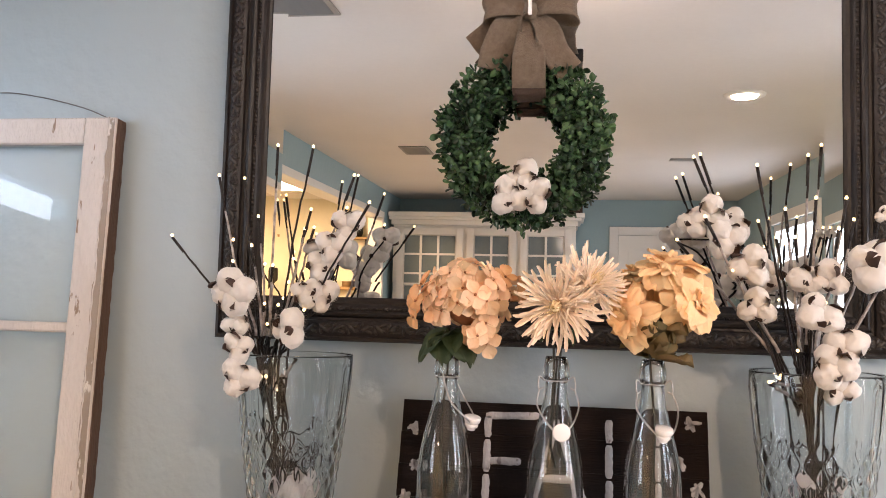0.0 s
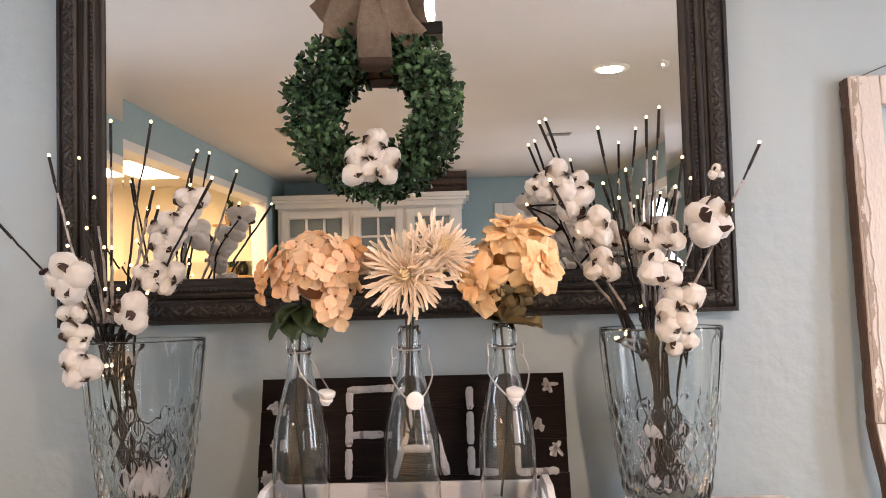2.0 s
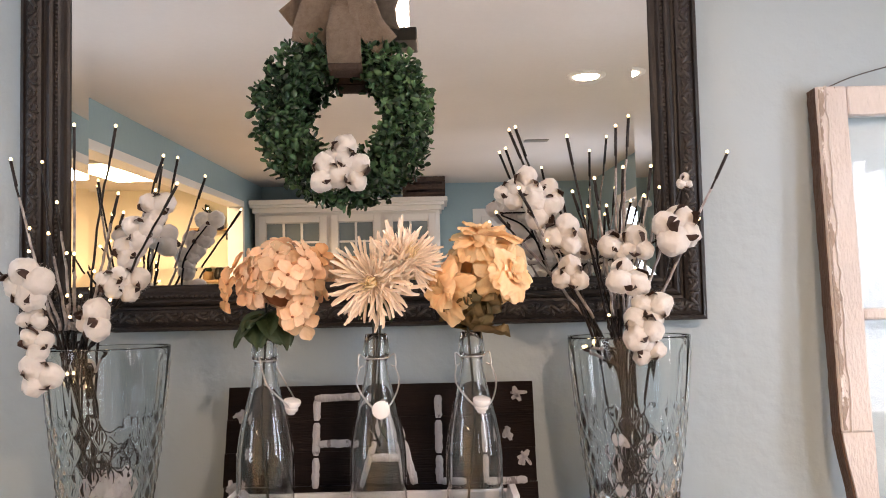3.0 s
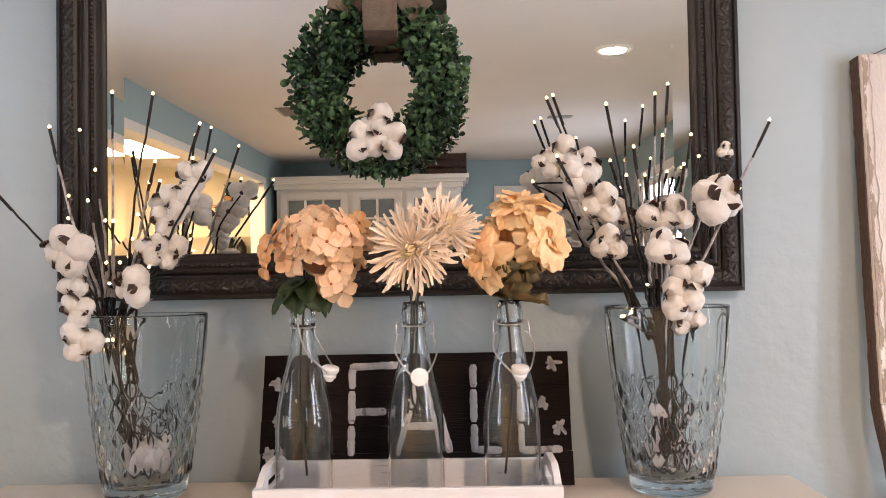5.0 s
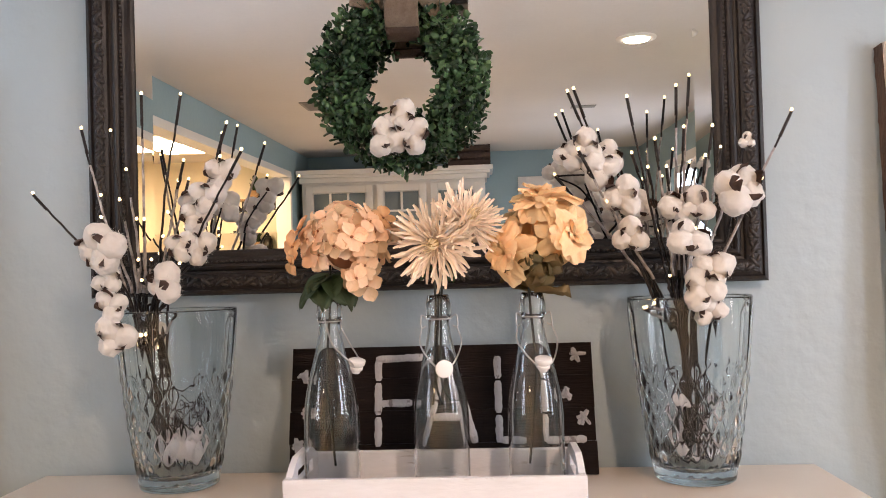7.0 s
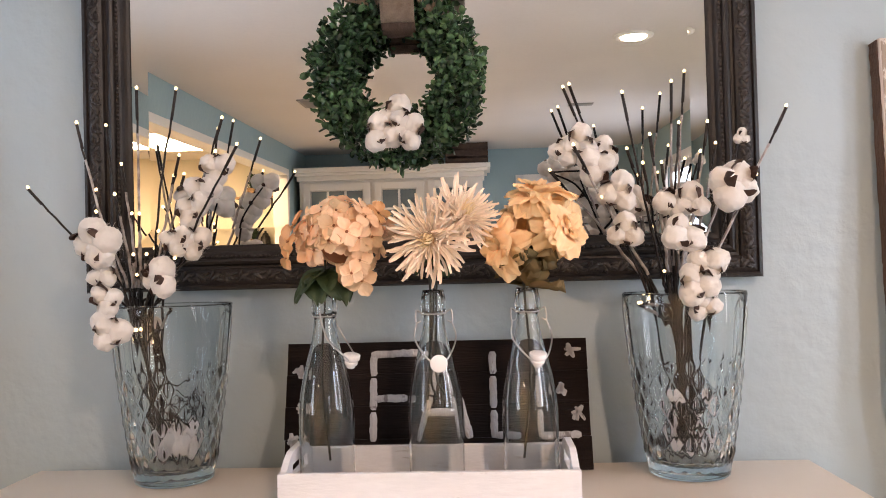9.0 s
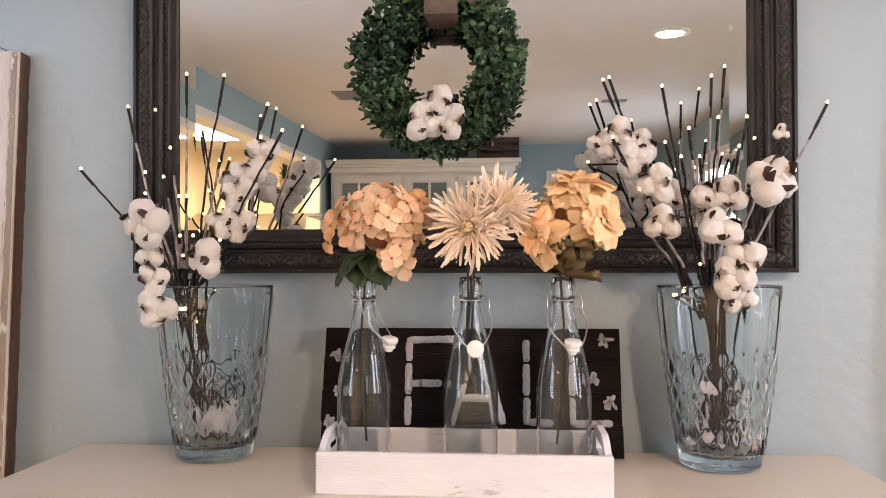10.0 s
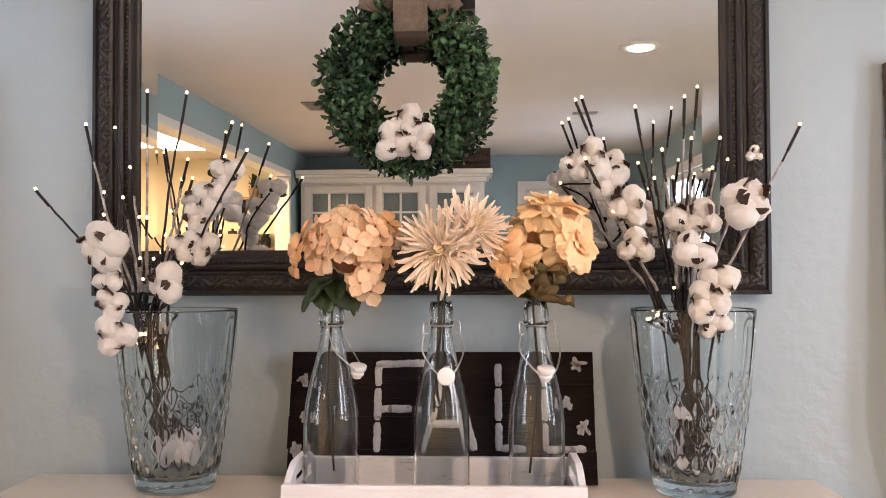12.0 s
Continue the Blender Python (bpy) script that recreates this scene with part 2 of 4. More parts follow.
def lathe(profile, n=32, bm=None, relief=None, at=(0, 0, 0)):
    """Turns a line of (radius, height) about z; radius 0 closes an end."""
    bm = bm or bmesh.new()
    rows = []
    for k, (r, z) in enumerate(profile):
        ring = []
        for i in range(n):
            a = 2 * math.pi * i / n
            rr = max(r, 1e-5) + (relief(a, z, k) if relief else 0)
            ring.append(bm.verts.new((at[0] + rr * math.cos(a), at[1] + rr * math.sin(a), at[2] + z)))
        rows.append(ring)
    grid_faces(bm, rows, True)
    return bm


def tube(points, radius, n=7, bm=None, taper=None, close=False):
    """A round rod along points."""
    bm = bm or bmesh.new()
    pts = [Vector(p) for p in points]
    rows, side = [], None
    for k, p in enumerate(pts):
        if close:
            d = (pts[(k + 1) % len(pts)] - pts[k - 1]).normalized()
        else:
            d = (pts[min(k + 1, len(pts) - 1)] - pts[max(k - 1, 0)]).normalized()
        if side is None:
            side = d.orthogonal().normalized()
        side = (side - d * side.dot(d)).normalized()
        up = d.cross(side)
        r = radius * (1 + (taper - 1) * k / (len(pts) - 1)) if taper else radius
        rows.append([bm.verts.new(p + r * (math.cos(2 * math.pi * i / n) * side + math.sin(2 * math.pi * i / n) * up)) for i in range(n)])
    grid_faces(bm, rows + rows[:1] if close else rows, True)
    if not close:
        bm.faces.new(rows[0][::-1])
        bm.faces.new(rows[-1])
    return bm


def bend(points, steps=10):
    """A smooth line through points."""
    p = [Vector(q) for q in points]
    p = [2 * p[0] - p[1], *p, 2 * p[-1] - p[-2]]
    out = []
    for i in range(1, len(p) - 2):
        for s in range(steps):
            t = s / steps
            out.append(0.5 * (2 * p[i] + (p[i + 1] - p[i - 1]) * t + (2 * p[i - 1] - 5 * p[i] + 4 * p[i + 1] - p[i + 2]) * t * t
                              + (3 * p[i] - p[i - 1] - 3 * p[i + 1] + p[i + 2]) * t ** 3))
    return out + [p[-2]]


def petal(length, width, cup=0.3, curl=0.3, ruffle=0.0, nu=6, nv=4, tip=0.6, seed=0, bm=None, m=None):
    """A petal or leaf that grows along x from the origin, cupped across and curled along."""
    bm = bm or bmesh.new()
    rows = []
    for i in range(nu + 1):
        u = i / nu
        w = width * (math.sin(math.pi * min(1, (u * 0.92 + 0.04) ** tip)) ** 0.7 + 0.04)
        row = []
        for j in range(nv + 1):
            v = 2 * j / nv - 1
            a = curl * u
            z = length * (u * math.sin(a) * 0.8) + cup * width * 0.5 * v * v
            z += ruffle * width * math.sin(7 * v + 5 * u + seed) * u
            co = Vector((length * u * math.cos(a) - abs(v) ** 3 * 0.1 * length * u, 0.5 * w * v, z))
            row.append(bm.verts.new(m @ co if m else co))
        rows.append(row)
    grid_faces(bm, rows, False)
    return bm


def aim(place, direction, spin=0.0, s=1.0):
    """A pose at place whose x axis runs along direction."""
    return Matrix.Translation(place) @ Vector(direction).to_track_quat("X", "Z").to_matrix().to_4x4() @ Matrix.Rotation(spin, 4, "X") @ Matrix.Scale(s, 4)


def facing(place, direction, spin=0.0, s=1.0):
    """A pose at place whose z axis runs along direction."""
    return Matrix.Translation(place) @ Vector(direction).to_track_quat("Z", "Y").to_matrix().to_4x4() @ Matrix.Rotation(spin, 4, "Z") @ Matrix.Scale(s, 4)


rnd = random.Random(7)

# ---- the room ----
WEST, EAST, SOUTH, TOPZ = -1.72, 1.79, -6.85, 2.43
structure("floor", boxes((-4.2, 2.0, -7.4, 0.2, -0.1, 0.0)), FLOOR, "honey coloured wooden floor of the room", "floor")
structure("ceiling", boxes((-4.2, 2.0, -7.4, 0.2, TOPZ, TOPZ + 0.1)), CEIL, "warm white painted ceiling with light texture", "ceiling")
structure("wall_north", boxes((-4.2, 2.0, 0.0, 0.15, 0.0, TOPZ)), WALL, "pale blue-grey textured plaster wall", "wall")
structure("wall_south", boxes((WEST - 0.12, 2.0, SOUTH - 0.15, SOUTH, 0.0, TOPZ)), TEAL, "teal blue painted wall behind the hutch", "wall")
structure("wall_west", boxes((WEST - 0.12, WEST, -0.30, 0.0, 0, TOPZ), (WEST - 0.12, WEST, -1.02, -0.30, 0, 1.74), (WEST - 0.12, WEST, -1.02, -0.30, 1.84, TOPZ), (WEST - 0.12, WEST, -1.22, -1.02, 0, TOPZ), (WEST - 0.12, WEST, -1.88, -1.22, 0, 0.85), (WEST - 0.12, WEST, -1.88, -1.22, 1.95, TOPZ), (WEST - 0.12, WEST, -2.1, -1.88, 0, TOPZ),
                             (WEST - 0.12, WEST, -6.0, -2.1, 2.205, TOPZ), (WEST - 0.12, WEST, SOUTH, -6.0, 0, TOPZ)), TEAL, "teal blue wall with a wide kitchen opening", "wall")
structure("wall_east", boxes((EAST, EAST + 0.14, -0.64, 0.0, 0, TOPZ), (EAST, EAST + 0.14, -1.04, -0.64, 0, 0.85), (EAST, EAST + 0.14, -1.04, -0.64, 2.0, TOPZ), (EAST, EAST + 0.14, -1.27, -1.04, 0, TOPZ), (EAST, EAST + 0.14, -1.90, -1.27, 0, 0.85), (EAST, EAST + 0.14, -1.90, -1.27, 2.0, TOPZ), (EAST, EAST + 0.14, -4.2, -1.90, 0, TOPZ),
                             (EAST, EAST + 0.14, -5.5, -4.2, 0, 0.8), (EAST, EAST + 0.14, -5.5, -4.2, 2.05, TOPZ), (EAST, EAST + 0.14, SOUTH, -5.5, 0, TOPZ)), TEAL, "teal blue wall with bright windows", "wall")
structure("wall_kitchen", boxes((-4.2, -4.05, -7.3, 0.0, 0, TOPZ), (-4.05, WEST - 0.12, -7.05, -6.90, 0, TOPZ)), YELLOW, "yellow painted kitchen walls", "wall")
structure("trim", boxes((WEST - 0.135, WEST + 0.012, -6.06, -2.04, 2.145, 2.203), (WEST - 0.135, WEST + 0.012, -6.06, -5.994, 0, 2.143), (WEST - 0.135, WEST + 0.012, -2.106, -2.04, 0, 2.143), bevel=0.004), WHITE, "white painted casing of the kitchen opening", "trim")
structure("baseboard", boxes((-1.70, 1.77, -0.016, -0.001, 0.0, 0.10), bevel=0.003), WHITE, "white painted baseboard", "trim")


def window(name, x, y0, y1, z0, z1, inside, bars):
    w = tagged(new(name), "bright window in a white painted frame", "window", kind="structure")
    s = inside
    part("window_frame", boxes((x - 0.03, x + 0.03, y0, y0 + 0.05, z0, z1), (x - 0.03, x + 0.03, y1 - 0.05, y1, z0, z1), (x - 0.03, x + 0.03, y0 + 0.05, y1 - 0.05, z0, z0 + 0.05), (x - 0.03, x + 0.03, y0 + 0.05, y1 - 0.05, z1 - 0.05, z1)), WHITE, w, smooth=False)
    for k in range(bars):
        yy = y0 + (y1 - y0) * (k + 1) / (bars + 1)
        part("mullion", boxes((x - 0.025, x + 0.025, yy - 0.03, yy + 0.03, z0 + 0.05, z1 - 0.05)), WHITE, w, smooth=False)
    p = part("pane", boxes((x - 0.003, x + 0.003, y0 + 0.05, y1 - 0.05, z0 + 0.05, z1 - 0.05)), PANE, w, smooth=False)
    p.visible_shadow = False
    part("window_casing", boxes((x + s * 0.07 - 0.01, x + s * 0.07 + 0.01, y0 - 0.08, y0, z0 - 0.08, z1 + 0.08), (x + s * 0.07 - 0.01, x + s * 0.07 + 0.01, y1, y1 + 0.08, z0 - 0.08, z1 + 0.08),
                                (x + s * 0.07 - 0.01, x + s * 0.07 + 0.01, y0, y1, z1, z1 + 0.08), (x + s * 0.07 - 0.01, x + s * 0.07 + 0.01, y0, y1, z0 - 0.08, z0)), WHITE, w, smooth=False)


window("window_1", EAST + 0.05, -1.04, -0.64, 0.85, 2.0, -1, 0)
window("window_4", EAST + 0.05, -1.90, -1.27, 0.85, 2.0, -1, 0)
window("window_2", EAST + 0.05, -5.5, -4.2, 0.80, 2.05, -1, 1)

# unseen window, added to hold the fill lamp for the west ceiling
window("added_window_5", WEST - 0.05, -1.88, -1.22, 0.85, 1.95, 1, 0)

# transom in the west wall
t = tagged(new("window_3"), "narrow bright transom window high in the wall", "window", kind="structure")
part("pane", boxes((WEST - 0.06, WEST - 0.055, -1.02, -0.30, 1.74, 1.84)), PANE, t, smooth=False).visible_shadow = False

# door in the far wall
d = tagged(new("door_1"), "closed white panel door in the teal wall", "door", kind="structure")
part("door_leaf", boxes((0.60, 1.38, SOUTH + 0.005, SOUTH + 0.035, 0.0, 2.06), bevel=0.003), WHITE, d, smooth=False)
part("door_casing", boxes((0.51, 0.598, SOUTH + 0.001, SOUTH + 0.03, 0, 2.15), (1.382, 1.47, SOUTH + 0.001, SOUTH + 0.03, 0, 2.15), (0.598, 1.382, SOUTH + 0.001, SOUTH + 0.03, 2.062, 2.15), bevel=0.003), WHITE, d, smooth=False)
for zz in ((0.25, 0.95), (1.1, 1.9)):
    for xx in (0.70, 1.03):
        part("door_panel", boxes((xx, xx + 0.25, SOUTH + 0.034, SOUTH + 0.042, *zz), bevel=0.003), WHITE, d, smooth=False)
part("door_handle", lathe([(0, 0), (0.012, 0), (0.012, 0.03), (0.028, 0.04), (0.028, 0.06), (0, 0.07)], 14), WIRE, d, "round metal door knob", m=pose(0.67, SOUTH + 0.035, 0.98, -90))


# ---- lamps and vents of the ceiling ----
def downlight(x, y):
    o = thing("ceiling_light", "lit recessed ceiling light with a pale ring", "ceiling light", pose(x, y, TOPZ), "recessed ceiling lights")
    part("ring", lathe([(0.070, -0.002), (0.072, -0.010), (0.098, -0.008), (0.100, -0.001)], 32), WHITE, o)
    part("lens", lathe([(0, -0.004), (0.05, -0.004), (0.069, -0.003)], 32), LAMPGLASS, o, "glowing warm lens")


def vent(x, y, w, h, rz):
    o = thing("ceiling_vent", "grey slatted metal vent in the ceiling", "vent", pose(x, y, TOPZ, 0, 0, rz), "ceiling vents")
    part("frame", boxes((-w / 2, w / 2, -h / 2, -h / 2 + 0.02, -0.008, -0.001), (-w / 2, w / 2, h / 2 - 0.02, h / 2, -0.008, -0.001), (-w / 2, -w / 2 + 0.02, -h / 2 + 0.02, h / 2 - 0.02, -0.008, -0.001),
                        (w / 2 - 0.02, w / 2, -h / 2 + 0.02, h / 2 - 0.02, -0.008, -0.001)), GREYVENT, o, smooth=False)
    # near-black sheet stands in for the unlit duct behind the slats
    part("duct_shade", boxes((-w / 2 + 0.02, w / 2 - 0.02, -h / 2 + 0.02, h / 2 - 0.02, -0.003, -0.001)), DARK, o, smooth=False)
    slat = mesh_of("slat", boxes((-w / 2 + 0.02, w / 2 - 0.02, -0.006, 0.006, -0.001, 0.001)), GREYVENT, False)
    for k in range(9):
        piece("slat", slat, o, pose(0, -h / 2 + 0.03 + (h - 0.06) * k / 8, -0.007, 35))


downlight(0.92, -2.44)
vent(-1.0, -3.92, 0.20, 0.30, 0)
vent(-0.92, -1.05, 0.30, 0.20, 0)
det = thing("ceiling_vent", "small flat pale vent in the ceiling", "vent", pose(0.89, -4.34, TOPZ), "ceiling vents")
part("frame", boxes((-0.09, 0.09, -0.05, 0.05, -0.006, -0.001), bevel=0.002), GREYVENT, det, smooth=False)

lan = thing("pendant_lantern", "lit box lantern of white glass with a dark base", "lamp", pose(0.030, -0.80, 2.11))
part("base", boxes((-0.070, 0.070, -0.07, 0.07, 0.0, 0.040), bevel=0.004), METALDARK, lan, "dark bronze base plate", smooth=False)
part("shade", boxes((-0.045, 0.045, -0.045, 0.045, 0.041, 0.27), bevel=0.004), SHADEGLOW, lan, "glowing white glass shade", smooth=False)
part("rod", boxes((-0.02, 0.02, -0.02, 0.02, 0.27, 0.319)), METALDARK, lan, smooth=False)

kl = thing("kitchen_ceiling_light", "glowing rectangular kitchen ceiling light box", "ceiling light", pose(-2.56, -5.25, TOPZ))
part("frame", boxes((-0.24, 0.24, -0.45, 0.45, -0.03, -0.001), bevel=0.004), WHITE, kl, smooth=False)
part("diffuser", boxes((-0.22, 0.22, -0.43, 0.43, -0.06, -0.031), bevel=0.006), PANELGLOW, kl, "glowing warm diffuser", smooth=False)

# ---- the far end: hutch, crate and kitchen things ----
HUT = -6.25
h = thing("hutch", "tall white hutch with three glazed doors and a cornice", "cabinet", pose(0, HUT, 0))
part("body", boxes((-1.66, 0.16, -0.57, -0.03, 0.0, 2.10), bevel=0.004), WHITE, h, smooth=False)
part("cornice", boxes((-1.68, 0.18, -0.58, 0.00, 2.10, 2.15), (-1.70, 0.21, -0.59, 0.03, 2.15, 2.18), (-1.70, 0.24, -0.59, 0.06, 2.18, 2.225), bevel=0.006), WHITE, h, smooth=False)
for x0, x1 in ((-1.62, -0.95), (-0.91, -0.42), (-0.38, 0.12)):
    door = part("door", boxes((x0, x0 + 0.07, -0.028, 0.0, 0.95, 2.07), (x1 - 0.07, x1, -0.028, 0.0, 0.95, 2.07), (x0 + 0.07, x1 - 0.07, -0.028, 0.0, 2.0, 2.07), (x0 + 0.07, x1 - 0.07, -0.028, 0.0, 0.95, 1.03), bevel=0.003), WHITE, h, smooth=False)
    for k in range(3 if x1 < -0.9 else 2):
        cols = 3 if x1 < -0.9 else 2
        w = (x1 - x0 - 0.14) / cols
        if k:
            part("mullion", boxes((x0 + 0.07 + k * w - 0.011, x0 + 0.07 + k * w + 0.011, -0.022, -0.004, 1.03, 2.0)), WHITE, door, smooth=False)
        for r in range(5):
            z = 1.03 + r * 0.194
            part("pane", boxes((x0 + 0.075 + k * w + 0.006, x0 + 0.065 + (k + 1) * w - 0.006, -0.027, -0.02, z + 0.008, z + 0.186)), CABGLASS, door, "dim grey glass pane", smooth=False)
    for r in range(1, 5):
        part("glazing_bar", boxes((x0 + 0.07, x1 - 0.07, -0.021, -0.005, 1.03 + r * 0.194 - 0.010, 1.03 + r * 0.194 + 0.010)), WHITE, door, smooth=False)
    part("handle", lathe([(0, 0), (0.006, 0), (0.006, 0.012), (0.013, 0.018), (0, 0.026)], 10), METALDARK, door, "small dark knob", m=pose(x1 - 0.035, 0.0, 1.4, -90))

c = thing("crate", "dark wooden slatted crate on the hutch", "crate", pose(0.0, HUT - 0.12, 2.2255))
for z in (0.0, 0.075, 0.15):
    for y0 in (-0.13, 0.118):
        part("slat", boxes((-0.20, 0.22, y0, y0 + 0.012, z, z + 0.05), bevel=0.002), WICKER, c, smooth=False)
for x0 in (-0.20, 0.195):
    for y0 in (-0.118, 0.093):
        part("post", boxes((x0, x0 + 0.025, y0, y0 + 0.025, 0, 0.21), bevel=0.002), WICKER, c, smooth=False)
part("bottom", boxes((-0.19, 0.21, -0.117, 0.117, 0.0, 0.01)), WICKER, c, smooth=False)

k = thing("kitchen_counter", "beige tiled kitchen bar with a raised top", "counter", pose(-2.9, -6.55, 0))
part("body", boxes((-1.05, 1.02, -0.30, 0.25, 0, 1.36), bevel=0.004), YELLOW, k, smooth=False)
part("worktop", boxes((-1.05, 1.04, -0.33, 0.30, 1.362, 1.40), bevel=0.006), TILE, k, "beige stone top", smooth=False)
s = thing("wall_shelf", "wooden shelf on the yellow kitchen wall", "shelf", pose(-2.24, -6.9, 1.98))
part("board", boxes((-0.22, 0.22, 0.002, 0.16, 0, 0.025), bevel=0.003), CRATE, s, smooth=False)
for dx in (-0.18, 0.16):
    part("bracket", boxes((dx, dx + 0.02, 0.002, 0.13, -0.10, -0.001), bevel=0.002), METALDARK, s, smooth=False)
pl = thing("potted_plant", "small green plant in a wooden pot", "plant", pose(-2.29, -6.82, 2.0055))
part("pot", lathe([(0, 0), (0.045, 0), (0.055, 0.09), (0.048, 0.09), (0.045, 0.07), (0, 0.07)], 20), CRATE, pl)
leafb = bmesh.new()
for i in range(60):
    a = rnd.uniform(0, 6.28)
    petal(0.07, 0.03, 0.2, 0.5, 0, 4, 2, bm=leafb, m=aim((0, 0, rnd.uniform(0.07, 0.20)), (math.cos(a), math.sin(a), rnd.uniform(0.1, 1.2)), 0))
part("foliage", leafb, GREEN, pl)
jar = thing("jar", "dark round jar on the kitchen shelf", "jar", pose(-2.17, -6.82, 2.0055))
part("body", lathe([(0, 0), (0.04, 0), (0.055, 0.05), (0.05, 0.11), (0.03, 0.14), (0, 0.14)], 20), METALDARK, jar)
part("lid", lathe([(0.031, 0.141), (0.034, 0.15), (0.012, 0.16), (0.012, 0.18), (0, 0.185)], 20), METALDARK, jar)
for xx, ww, hh in ((-2.42, 0.10, 0.24), (-2.02, 0.14, 0.13)):
    cm = thing("kitchen_canister", "dark canister on the kitchen bar", "canister", pose(xx, -6.5, 1.4005))
    part("body", lathe([(0, 0), (ww * 0.5, 0), (ww * 0.5, hh * 0.85), (ww * 0.45, hh), (0, hh)], 24), METALDARK, cm)
    part("lid", lathe([(0.012, hh + 0.001), (0.016, hh + 0.02), (0, hh + 0.025)], 12), METALDARK, cm)

# ---- dresser ----
DT = 0.95
dr = thing("dresser", "cream painted dresser with a smooth top", "dresser", pose(0, 0, 0))
part("top", boxes((-0.785, 0.757, -0.52, -0.040, DT - 0.03, DT), bevel=0.006), TOP, dr, "smooth cream painted top", smooth=False)
part("body", boxes((-0.755, 0.727, -0.49, -0.045, 0.08, DT - 0.031), bevel=0.004), TOP, dr, smooth=False)
part("plinth", boxes((-0.74, 0.71, -0.47, -0.05, 0.0, 0.079)), TOP, dr, smooth=False)
for r in range(3):
    for cx in (-0.38, 0.36):
        dw = part("drawer", boxes((cx - 0.34, cx + 0.34, -0.508, -0.491, 0.12 + r * 0.265, 0.365 + r * 0.265), bevel=0.004), TOP, dr, smooth=False)
        part("handle", lathe([(0, 0), (0.008, 0), (0.008, 0.014), (0.017, 0.022), (0, 0.032)], 14), METALDARK, dw, "dark round knob", m=pose(cx, -0.509, 0.245 + r * 0.265, 90))

# ---- framed mirror ----
MW, MH, MF = 0.683, 0.99, 0.092
mi = thing("framed_mirror", "large mirror in a dark ornate frame hanging on the wall", "mirror", pose(0, -0.004, 1.309, 0.78))
PROFILE = ((0, 0), (0, 0.034), (0.003, 0.040), (0.009, 0.041), (0.011, 0.036), (0.018, 0.039), (0.027, 0.040), (0.036, 0.038), (0.042, 0.034), (0.044, 0.027), (0.049, 0.026), (0.053, 0.032), (0.058, 0.034),
           (0.063, 0.031), (0.065, 0.024), (0.071, 0.024), (0.075, 0.021), (0.079, 0.015), (0.085, 0.014), (0.090, 0.011), (0.092, 0.006), (0.092, 0.0))


def ellipsoid(bm, m, n=8, k=5):
    rows = []
    for i in range(k + 1):
        a = math.pi * i / k
        rows.append([bm.verts.new(m @ Vector((max(math.sin(a), 0.02) * math.cos(2 * math.pi * j / n), max(math.sin(a), 0.02) * math.sin(2 * math.pi * j / n), math.cos(a)))) for j in range(n)])
    grid_faces(bm, rows, True)


for turn, half, other, name in ((0, MW, MH / 2, "bottom"), (180, MW, MH / 2, "top"), (90, MH / 2, MW, "side"), (270, MH / 2, MW, "side")):
    # each rail is built as a bottom rail about the mirror's centre, then turned
    m = pose(0, 0, MH / 2, 0, turn, 0)
    bm = bmesh.new()
    a = [bm.verts.new((-half + dd, -hh, -other + dd)) for dd, hh in PROFILE]
    b = [bm.verts.new((half - dd, -hh, -other + dd)) for dd, hh in PROFILE]
    for i in range(len(a) - 1):
        bm.faces.new((a[i], a[i + 1], b[i + 1], b[i]))
    bm.faces.new(a)
    bm.faces.new(b[::-1])
    rail = part("rail", bm, FRAME, mi, smooth=False, m=m)
    bm = bmesh.new()
    count = int(2 * half / 0.030)
    for i in range(count):
        x = -half + 0.022 + (2 * half - 0.044) * (i + 0.5) / count
        s = 1 if i % 2 else -1
        for dx, dz, rot, ln, wd in ((0, 0, 38, 0.0155, 0.0050), (0.008, 0.006, -20, 0.009, 0.0036), (-0.007, -0.006, 72, 0.008, 0.0034), (0.011, -0.004, 8, 0.006, 0.0028)):
            ellipsoid(bm, Matrix.Translation((x + dx, -0.0385, -other + 0.027 + s * dz)) @ Matrix.Rotation(radians(s * rot), 4, "Y") @ Matrix.Diagonal((ln, 0.0045, wd, 1)), 7, 4)
    tagged(part("carving", bm, CARVE, rail), "carved leaf scrolls", kind="stuff")
    bm = bmesh.new()
    count = int(2 * half / 0.011)
    for i in range(count):
        x = -half + 0.068 + (2 * half - 0.136) * (i + 0.5) / count
        ellipsoid(bm, Matrix.Translation((x, -0.0255, -other + 0.068)) @ Matrix.Diagonal((0.0042, 0.003, 0.0030, 1)), 6, 3)
    tagged(part("beading", bm, CARVE, rail), "row of small carved beads", kind="stuff")
gx, gz0, gz1, bv = MW - MF, MF, MH - MF, 0.034
part("back_board", boxes((-gx - 0.01, gx + 0.01, -0.0045, -0.001, gz0 - 0.01, gz1 + 0.01)), DARK, mi, smooth=False)
part("mirror_glass", boxes((-gx + bv, gx - bv, -0.008, -0.005, gz0 + bv, gz1 - bv)), SILVER, mi, "clear silvered glass", smooth=False)
rise = bv * math.tan(radians(2.3))
